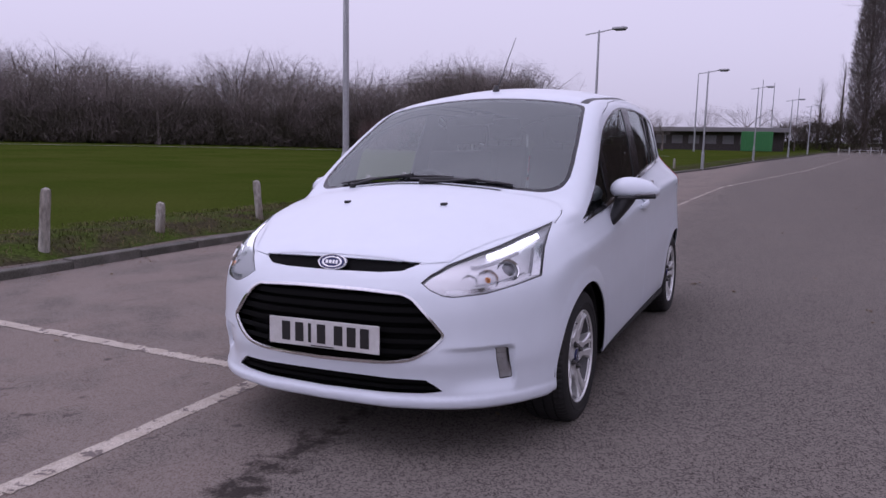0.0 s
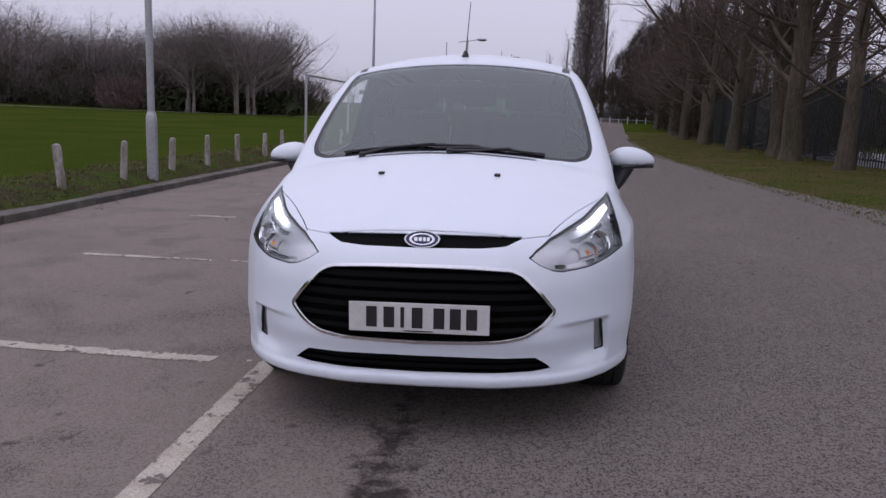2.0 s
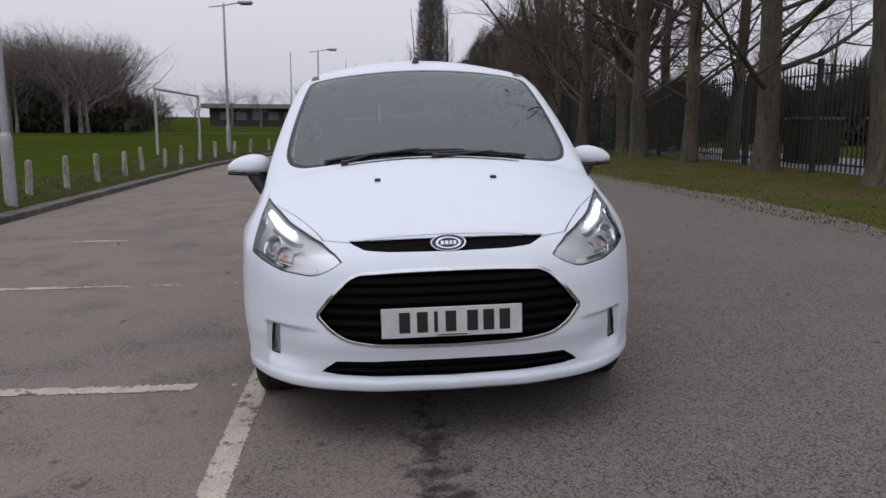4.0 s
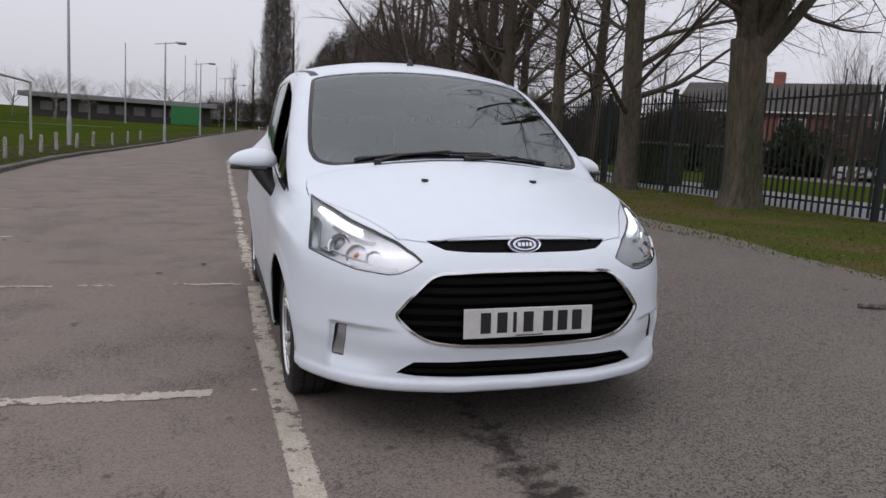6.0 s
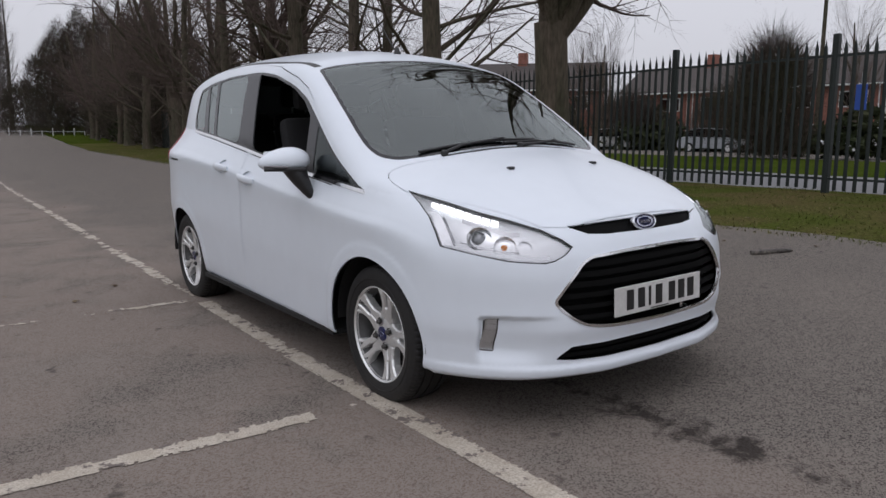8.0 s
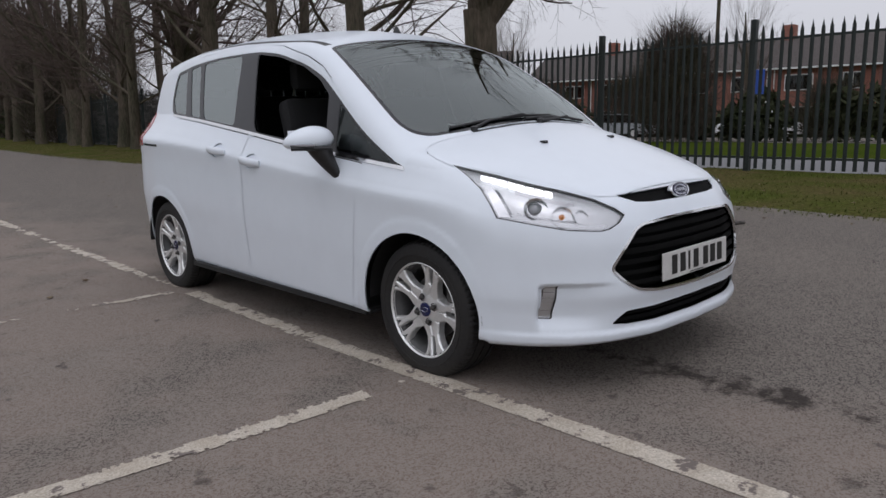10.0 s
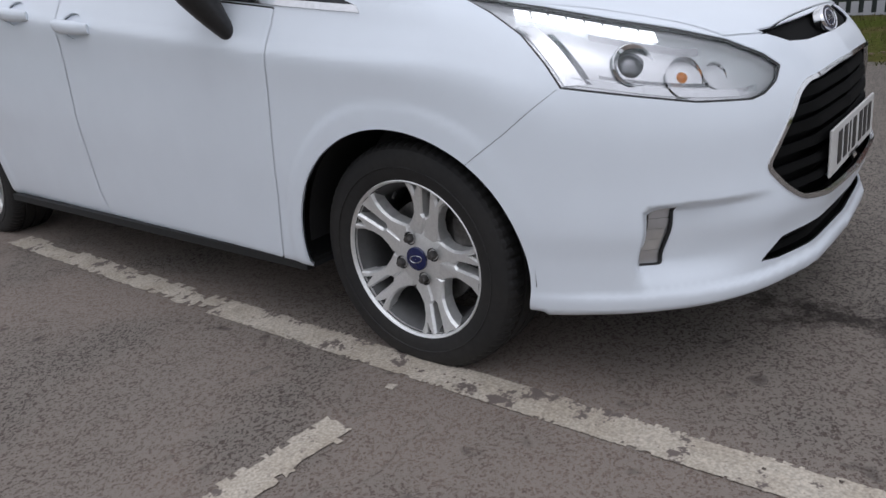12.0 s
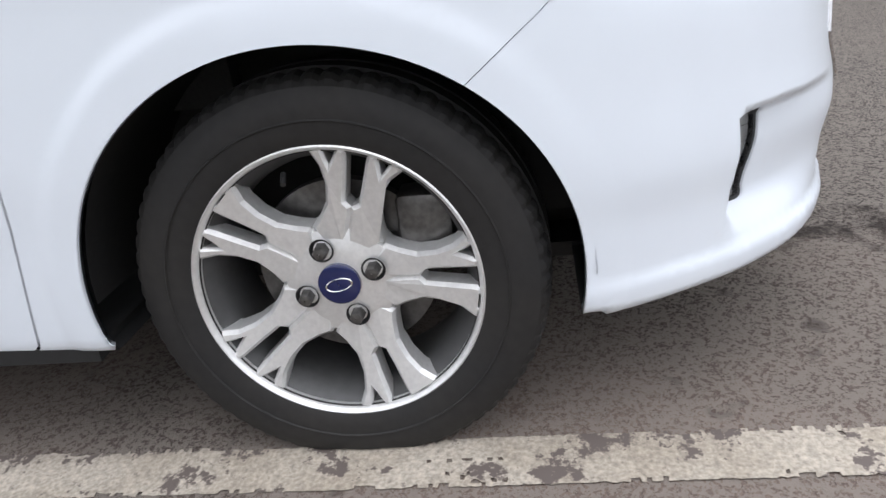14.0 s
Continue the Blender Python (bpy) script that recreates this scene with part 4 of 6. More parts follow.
part("wheel_boss", box(-0.17, 0.17, -0.035, 0.035, -0.03, 0.0, 0.012), TRIM, steering)


def build_seat(name, wide):
    seat = new(name)
    seat.parent = car
    part("cushion", box(-wide / 2, wide / 2, -0.26, 0.26, -0.07, 0.08, 0.05), CABIN, seat, smooth=True)
    part("seat_back", box(-wide / 2 + 0.01, wide / 2 - 0.01, -0.06, 0.06, -0.32, 0.32, 0.045, turn=Matrix.Rotation(radians(-14), 4, "X")), CABIN, seat, smooth=True).matrix_basis = pose(0, 0.30, 0.36)
    head = part("headrest", box(-0.13, 0.13, -0.05, 0.05, -0.085, 0.085, 0.04), CABIN, seat, smooth=True)
    head.matrix_basis = pose(0, 0.41, 0.80)
    for x in (-0.05, 0.05):
        part("headrest_post", tube([(x, 0, -0.16), (x, 0, -0.05)], 0.006, 6), CHROME, head)
    return tagged(seat, "black fabric car seat with a headrest")


first = build_seat("front_seat", 0.50)
first.matrix_basis = pose(-0.36, 1.00, 0.52)
copy_thing(first, pose(0.36, 1.00, 0.52))
second = build_seat("rear_seat", 0.44)
second.matrix_basis = pose(-0.45, 1.98, 0.56)
for x in (0.0, 0.45):
    copy_thing(second, pose(x, 1.98, 0.56))
glass = part("cabin_mirror", box(-0.12, 0.12, -0.02, 0.02, -0.03, 0.03, 0.015), TRIM, car, "black cabin mirror", smooth=True)
glass.matrix_basis = pose(0, 0.74, 1.365, 10, 0, 0)
part("mirror_stem", tube([(0, 0.01, 0.0), (0, -0.02, 0.05)], 0.012, 8), TRIM, glass)
part("parcel_shelf", box(-0.55, 0.55, 2.50, 2.95, 0.98, 1.0), CABIN, car, "dark parcel shelf")


# ---- ground materials ----
def asphalt_material():
    """Worn asphalt: stones, lighter and browner bays beside darker road, stains and fine cracks."""
    m = bpy.data.materials.new("worn_asphalt")
    m.use_nodes = True
    n, l = m.node_tree.nodes, m.node_tree.links
    b = n["Principled BSDF"]
    co = n.new("ShaderNodeTexCoord")

    def tex(kind, scale, detail=4, rough=0.6):
        t = n.new(kind)
        t.inputs["Scale"].default_value = scale
        if "Detail" in t.inputs:
            t.inputs["Detail"].default_value = detail
            t.inputs["Roughness"].default_value = rough
        l.new(co.outputs["Object"], t.inputs["Vector"])
        return t

    def span(src, a, c, lo=0.0, hi=1.0):
        r = n.new("ShaderNodeMapRange")
        for k, v in (("From Min", a), ("From Max", c), ("To Min", lo), ("To Max", hi)):
            if isinstance(v, (float, int)):
                r.inputs[k].default_value = v
            else:
                l.new(v, r.inputs[k])
        l.new(src, r.inputs["Value"])
        return r.outputs[0]

    def mix(a, c, f, blend="MIX"):
        x = n.new("ShaderNodeMix")
        x.data_type, x.blend_type = "RGBA", blend
        for key, v in (("A", a), ("B", c), ("Factor", f)):
            if isinstance(v, (tuple, float, int)):
                x.inputs[key].default_value = v
            else:
                l.new(v, x.inputs[key])
        return x.outputs["Result"]

    def maths(op, a, c):
        x = n.new("ShaderNodeMath")
        x.operation = op
        for i, v in enumerate((a, c)):
            if isinstance(v, (float, int)):
                x.inputs[i].default_value = v
            else:
                l.new(v, x.inputs[i])
        return x.outputs[0]

    sep = n.new("ShaderNodeSeparateXYZ")
    l.new(co.outputs["Object"], sep.inputs[0])
    wander = tex("ShaderNodeTexNoise", 0.9, 5)
    edge = maths("ADD", sep.outputs[0], span(wander.outputs["Fac"], 0.3, 0.7, -0.5, 0.5))
    road = span(edge, -0.80, 0.15)
    base = mix((0.122, 0.094, 0.079, 1), (0.033, 0.029, 0.0265, 1), road)
    patches = tex("ShaderNodeTexNoise", 0.6, 4, 0.55)
    base = mix(base, (0.062, 0.052, 0.045, 1), span(patches.outputs["Fac"], 0.50, 0.66, 0.0, 0.6))
    blots = tex("ShaderNodeTexNoise", 1.9, 3, 0.5)
    base = mix(base, (0.040, 0.034, 0.030, 1), span(blots.outputs["Fac"], 0.50, 0.64, 0.0, 0.72))
    pale = tex("ShaderNodeTexNoise", 1.3, 4, 0.55)
    base = mix(base, (0.165, 0.142, 0.125, 1), span(pale.outputs["Fac"], 0.56, 0.74, 0.0, maths("SUBTRACT", 0.45, maths("MULTIPLY", road, 0.33))))
    stones = tex("ShaderNodeTexVoronoi", 230)
    grit = tex("ShaderNodeTexNoise", 230, 3, 0.7)
    pick = n.new("ShaderNodeSeparateColor")
    l.new(stones.outputs["Color"], pick.inputs[0])
    stone = span(pick.outputs[0], 0.0, 1.0, 0.55, 1.42)
    base = mix(base, mix((1, 1, 1, 1), stone, 1.0), 1.0, "MULTIPLY")
    base = mix(base, mix((1, 1, 1, 1), span(grit.outputs["Fac"], 0.3, 0.7, 0.80, 1.20), 1.0), 1.0, "MULTIPLY")
    grains = tex("ShaderNodeTexVoronoi", 150)
    grain = n.new("ShaderNodeSeparateColor")
    l.new(grains.outputs["Color"], grain.inputs[0])
    base = mix(base, (0.27, 0.24, 0.21, 1), span(grain.outputs[0], 0.93, 0.98, 0.0, 0.65))
    pits = tex("ShaderNodeTexNoise", 150, 3, 0.6)
    base = mix(base, (0.035, 0.030, 0.028, 1), span(pits.outputs["Fac"], 0.62, 0.76, 0.0, 0.06))
    spots = tex("ShaderNodeTexNoise", 9, 3, 0.5)
    base = mix(base, (0.045, 0.038, 0.034, 1), span(spots.outputs["Fac"], 0.66, 0.76, 0.0, 0.7))
    crack = tex("ShaderNodeTexVoronoi", 0.45)
    crack.feature = "DISTANCE_TO_EDGE"
    bent = n.new("ShaderNodeVectorMath")
    bent.operation = "ADD"
    kink = n.new("ShaderNodeTexNoise")
    kink.inputs["Scale"].default_value = 2.5
    l.new(co.outputs["Object"], kink.inputs["Vector"])
    l.new(co.outputs["Object"], bent.inputs[0])
    l.new(kink.outputs["Color"], bent.inputs[1])
    l.new(bent.outputs[0], crack.inputs["Vector"])
    base = mix(base, (0.03, 0.027, 0.025, 1), span(crack.outputs["Distance"], 0.0, 0.003, 0.22, 0.0))
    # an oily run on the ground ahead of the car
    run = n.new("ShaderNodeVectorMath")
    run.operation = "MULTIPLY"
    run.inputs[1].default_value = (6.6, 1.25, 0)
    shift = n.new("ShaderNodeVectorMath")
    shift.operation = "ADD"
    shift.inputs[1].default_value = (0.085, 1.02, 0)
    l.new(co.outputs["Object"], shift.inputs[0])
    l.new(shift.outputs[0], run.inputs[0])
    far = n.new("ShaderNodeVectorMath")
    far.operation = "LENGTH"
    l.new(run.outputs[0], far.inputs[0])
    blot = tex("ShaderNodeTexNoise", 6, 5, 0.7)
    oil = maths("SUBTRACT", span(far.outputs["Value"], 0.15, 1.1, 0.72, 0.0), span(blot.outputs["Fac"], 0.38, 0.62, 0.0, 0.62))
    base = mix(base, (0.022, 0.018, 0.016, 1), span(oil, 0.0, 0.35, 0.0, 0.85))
    l.new(base, b.inputs["Base Color"])
    b.inputs["Roughness"].default_value = 0.95
    b.inputs["Specular IOR Level"].default_value = 0.12
    bump = n.new("ShaderNodeBump")
    bump.inputs["Distance"].default_value = 0.0022
    bump.inputs["Strength"].default_value = 0.45
    l.new(maths("ADD", stones.outputs["Distance"], grit.outputs["Fac"]), bump.inputs["Height"])
    l.new(bump.outputs[0], b.inputs["Normal"])
    return m


def line_paint(name, color, rough, metal, vary, scale, fine, bump, tint):
    """Road paint, chipped and cracked down to the stone."""
    m = material(name, color, rough, metal, vary, scale, fine, bump, tint=tint)
    n, l = m.node_tree.nodes, m.node_tree.links
    b = n["Principled BSDF"]
    paint = b.inputs["Base Color"].links[0].from_socket
    co = n.new("ShaderNodeTexCoord")
    for scale, lo, hi in ((11, 0.565, 0.595), (46, 0.61, 0.72)):
        t = n.new("ShaderNodeTexNoise")
        t.inputs["Scale"].default_value, t.inputs["Detail"].default_value, t.inputs["Roughness"].default_value = scale, 5, 0.7
        l.new(co.outputs["Object"], t.inputs["Vector"])
        r = n.new("ShaderNodeMapRange")
        r.inputs["From Min"].default_value, r.inputs["From Max"].default_value = lo, hi
        l.new(t.outputs["Fac"], r.inputs["Value"])
        x = n.new("ShaderNodeMix")
        x.data_type = "RGBA"
        x.inputs["B"].default_value = (0.135, 0.110, 0.098, 1)
        l.new(r.outputs[0], x.inputs["Factor"])
        l.new(paint, x.inputs["A"])
        paint = x.outputs["Result"]
    l.new(paint, b.inputs["Base Color"])
    return m


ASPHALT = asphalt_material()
GRASS = material("short_grass", (0.037, 0.056, 0.008), 0.95, 0, 0.3, 0.25, 26, 6, tint=(0.050, 0.063, 0.012), spec=0.0)
VERGE = material("mossy_verge", (0.058, 0.070, 0.016), 0.95, 0, 0.35, 0.8, 22, 5, tint=(0.088, 0.072, 0.032), spec=0.0)
SOIL = material("bank_of_soil_and_weeds", (0.052, 0.045, 0.028), 0.95, 0, 0.5, 2.2, 24, 10, tint=(0.050, 0.072, 0.016), spec=0.0)
PATH = material("pale_path", (0.15, 0.15, 0.155), 0.85, 0, 0.15, 1.0, 60, 1)
LINE = line_paint("worn_line_paint", (0.47, 0.42, 0.35), 0.8, 0, 0.3, 9, 150, 1.0, tint=(0.38, 0.33, 0.265))
CONCRETE = material("weathered_kerb_concrete", (0.115, 0.105, 0.092), 0.9, 0, 0.3, 3, 50, 2, tint=(0.075, 0.072, 0.058), per_object=0.2)

us = [-420, -260, -160, -110, -80, -60, -45, -34, -26, -20, -16, -13, -11, -9.5, -8.4, -7.6, -7.0, -6.6, -6.3, -6.1, -5.9, -5.75, -5.6, -5.48, -5.4, -5.33, -5.31, -5.2, -4.2, -3.2, -2.2, -1.2, -0.2, 0.8, 1.8, 2.8, 3.6, 4.2, 4.6, 5.35, 5.7, 6.3, 7, 7.7, 8.4, 9.1, 9.8, 10.6, 12, 13.4, 15, 18, 22, 25, 28, 32, 40, 55, 80, 120, 200, 320, 450]
ys = [-250, -150, -90, -60, -40, -28, -20, -15, -12] + [-10 + 0.5 * k for k in range(101)] + [42, 44.5, 47, 50, 54, 58, 63, 69, 76, 84, 93, 103, 115, 130, 150, 175, 205, 250, 320, 420, 560, 750]
gv, gf, gs = [], [], []
for y in ys:
    for u in us:
        ragged = 0.22 * noise.noise((y * 0.55, 1.0, 0.0)) + 0.10 * noise.noise((y * 2.1, 4.0, 0.0)) + 0.16 + 0.45 * math.exp(-(((y - 6.5) / 3.2) ** 2)) if abs(u - 4.6) < 0.05 else 0.0
        gv.append((u + bend(y) + ragged, y, rise(min(u, 4.6) + bend(y), y) + SLOPE * ragged if ragged else rise(u + bend(y), y)))
for j in range(len(ys) - 1):
    for i in range(len(us) - 1):
        gf.append((j * len(us) + i, j * len(us) + i + 1, (j + 1) * len(us) + i + 1, (j + 1) * len(us) + i))
        m = (us[i] + us[i + 1]) / 2
        near = ys[j] < 60
        gs.append(3 if -6.7 < m < -5.32 else 0 if -5.33 < m < 4.6 else 2 if 4.6 <= m < 10 and near else 4 if 10 < m < 15 and near else 0 if 28 < m < 40 and near else 1)
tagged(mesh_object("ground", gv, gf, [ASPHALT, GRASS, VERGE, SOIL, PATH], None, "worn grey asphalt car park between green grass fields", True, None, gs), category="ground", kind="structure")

# kerb of separate stones
kerb = thing("kerb", (0, 0, 0), "weathered dark concrete kerb along the grass bank", "kerb", kind="structure")
stone_data = []
for k in range(3):
    bm = box(-0.105, 0.0625, -0.452, 0.452, -0.12, 0.090 + 0.004 * k, 0.012)
    for v in bm.verts:
        v.co += Vector((0.004 * noise.noise(v.co * 9 + Vector((k, 0, 0))), 0, 0.005 * noise.noise(v.co * 7 + Vector((0, k, 0)))))
    me = bpy.data.meshes.new("kerb_stone")
    bm.to_mesh(me)
    bm.free()
    me.materials.append(CONCRETE)
    stone_data.append(me)
random.seed(4)
y = -12.0
while y < 100:
    ob = new("kerb_stone", stone_data[random.randrange(3)])
    slope = math.degrees(math.atan2(bend(y + 0.5) - bend(y - 0.5), 1))
    ob.parent = kerb
    ob.matrix_basis = pose(-5.195 + bend(y) + random.uniform(-0.008, 0.008), y, rise(-5.195 + bend(y), y) + random.uniform(-0.006, 0.006), 0, random.uniform(-2, 2), -slope + random.uniform(-0.5, 0.5))
    y += 0.915


# worn painted lines: thin flakes of paint, with gaps where it has gone
def painted_line(a, b, wide, worn, seed, cell=0.022):
    a, b = Vector(a), Vector(b)
    length = (b - a).length
    d = (b - a) / length
    s = Vector((-d.y, d.x))
    n, m = int(length / cell), max(3, round(wide / cell))
    verts, faces, index = [], [], {}

    def corner(i, j):
        if (i, j) not in index:
            jig = 0.6 * cell
            off = Vector((noise.noise((i * 1.7, j * 2.3, seed)), noise.noise((i * 2.1, j * 1.3, seed + 9.0)))) * jig
            p = a + d * (i * cell) + s * ((j / m - 0.5) * wide) + off
            index[(i, j)] = len(verts)
            verts.append((p.x, p.y, (0.0028 if cell < 0.012 else 0.0035 if p.y < 15 else 0.012) + rise(p.x, p.y)))
        return index[(i, j)]

    for i in range(n):
        for j in range(m):
            p = a + d * (i * cell)
            here = noise.noise((p.x * 2.3 + j * 0.13, p.y * 2.3, seed)) * 0.55 + noise.noise((p.x * 9 + j * 0.5, p.y * 9, seed + 4)) * 0.45 + noise.noise((i * 0.9, j * 0.9, seed + 7)) * 0.30 + noise.noise((p.x * 40 + j * 1.1, p.y * 40, seed + 2)) * 0.22
            edge = 0.34 if j in (0, m - 1) else 0.10 if j in (1, m - 2) else 0.0
            if here + edge < worn:
                faces.append((corner(i, j), corner(i + 1, j), corner(i + 1, j + 1), corner(i, j + 1)))
    return tagged(mesh_object("painted_line", verts, faces, LINE, None, "worn off-white painted parking line on the asphalt", False), category="line", group="parking lines", kind="structure")


painted_line((-0.86, -5.5), (-0.846, -1.6), 0.105, 0.40, 1.0)
painted_line((-0.846, -1.6), (-0.835, 0.8), 0.105, 0.52, 1.0, 0.0075)
painted_line((-0.835, 0.8), (-0.79, 2.25), 0.10, 0.36, 2.0)
painted_line((-0.79, 2.45), (-0.74, 4.6), 0.10, 0.20, 3.0)
painted_line((-0.74, 4.6), (-0.27, 21.8), 0.10, 0.30, 4.0, 0.05)
painted_line((-0.27, 21.8), (7.2, 84), 0.11, 0.30, 5.0, 0.11)
painted_line((-4.6, 0.29), (-1.12, -0.015), 0.10, 0.40, 6.0, 0.014)
painted_line((-1.05, -0.02), (-0.92, -0.03), 0.10, -0.02, 7.0)
painted_line((-3.35, 2.54), (-0.87, 2.33), 0.085, 0.36, 8.0)
painted_line((-3.55, 5.03), (-2.9, 4.95), 0.08, 0.32, 9.0)
painted_line((-3.6, 7.55), (-3.05, 7.48), 0.08, 0.2, 10.0)
painted_line((-4.3, 8.6), (-3.9, 8.5), 0.08, 0.15, 11.0)
painted_line((-3.6, 12.4), (-2.6, 12.3), 0.08, 0.1, 12.0, 0.04)
painted_line((-3.7, 17.3), (-2.6, 17.2), 0.08, 0.1, 13.0, 0.05)


# grass blades and weeds near the camera
def blades(name, label, count, spot, tall, mat, seed):
    rng = np.random.default_rng(seed)
    v, f = [], []
    for _ in range(count):
        x, y = spot(rng)
        h = tall * rng.uniform(0.4, 1.25)
        a, lean = rng.uniform(0, 2 * math.pi), rng.uniform(0.2, 0.9) * h
        w = rng.uniform(0.004, 0.009)
        z = rise(x, y) - 0.01
        c, s = math.cos(a), math.sin(a)
        k = len(v)
        v += [(x - w * s, y + w * c, z), (x + w * s, y - w * c, z), (x + lean * 0.4 * c + w * 0.7 * s, y + lean * 0.4 * s - w * 0.7 * c, z + h * 0.65), (x + lean * 0.4 * c - w * 0.7 * s, y + lean * 0.4 * s + w * 0.7 * c, z + h * 0.65), (x + lean * c, y + lean * s, z + h)]
        f += [(k, k + 1, k + 2, k + 3), (k + 3, k + 2, k + 4)]
    return tagged(mesh_object(name, v, f, mat, None, label, False), category="grass", kind="stuff")


BLADE = material("grass_blades", (0.080, 0.098, 0.024), 0.85, 0, 0.3, 1.3, 20, tint=(0.135, 0.120, 0.048), spec=0.1)
WEED = material("dry_weeds", (0.085, 0.105, 0.026), 0.85, 0, 0.4, 1.6, 20, tint=(0.15, 0.120, 0.065), spec=0.1)


def verge_spot(rng):
    y = rng.uniform(-4, 26) if rng.random() < 0.75 else rng.uniform(26, 45)
    return 4.55 + 5.0 * rng.random() ** 1.3 + bend(y), y


def bank_spot(rng):
    while True:
        y = rng.uniform(0, 30)
        x = rng.uniform(-6.9, -5.38) + bend(y)
        if noise.noise((x * 1.8, y * 1.8, 5.0)) + 0.25 * rng.normal() > -0.05:
            return x, y


blades("verge_grass", "short patchy grass and moss under the trees", 42000, verge_spot, 0.034, BLADE, 1)
blades("bank_weeds", "rough weeds and soil along the kerb", 20000, bank_spot, 0.048, WEED, 2)
LEAF = material("dead_leaves", (0.10, 0.060, 0.030), 0.8, 0, 0.4, 3, 20, tint=(0.16, 0.12, 0.075))
rng = np.random.default_rng(5)
v, f = [], []
for k in range(420):
    u = rng.random()
    if u < 0.55:
        y = rng.uniform(-3, 25)
        x = 4.4 + rng.normal() * 0.9
    elif u < 0.8:
        y, x = rng.uniform(-2, 20), rng.uniform(-5.1, 4)
    else:
        y, x = rng.uniform(0, 22), -5.05 + abs(rng.normal()) * 0.15
    s, a, z = rng.uniform(0.012, 0.035), rng.uniform(0, 6.3), rise(x, y) + 0.004
    n = len(v)
    for j, (p, q) in enumerate(((-1, 0), (-0.3, 0.45), (0.5, 0.4), (1, 0), (0.5, -0.4), (-0.3, -0.45))):
        v.append((x + s * (p * math.cos(a) - q * math.sin(a)), y + s * (p * math.sin(a) + q * math.cos(a)), z + (0.35 * s if j % 2 else 0)))
    f.append(tuple(range(n, n + 6)))
tagged(mesh_object("fallen_leaves", v, f, LEAF, None, "brown dead leaves and scraps scattered on the ground", False), category="leaves", kind="stuff")
stick = part("stick", tube([(x, y, rise(x, y) + 0.017) for x, y in ((3.40, 0.83), (3.52, 0.765), (3.65, 0.73), (3.77, 0.67))], [0.020, 0.024, 0.021, 0.012], 8), material("wet_bark", (0.03, 0.026, 0.023), 0.7, 0, 0.5, 12, 60, 3, tint=(0.16, 0.14, 0.12)), None, "", True)
tagged(stick, "short dark broken stick lying on the asphalt", "stick")


# ---- bare winter trees ----
BARK = material("grey_brown_bark", (0.105, 0.086, 0.066), 0.95, 0, 0.32, 2.4, 22, 6, tint=(0.066, 0.062, 0.042), spec=0.1, stretch=(1.0, 1.0, 0.22))
TWIG = material("dark_twigs", (0.095, 0.070, 0.060), 0.9, 0, 0.3, 2, 20, spec=0.2)
# paler than the near bark: the haze of distance is put into this colour
WOOD_FAR = material("hazed_bare_woods", (0.205, 0.175, 0.163), 0.95, 0, 0.3, 0.3, 3, spec=0.0, tint=(0.155, 0.138, 0.120))
BUSH = material("dark_evergreen_leaves", (0.034, 0.043, 0.022), 0.9, 0, 0.45, 0.8, 12, spec=0.05, tint=(0.048, 0.050, 0.028))


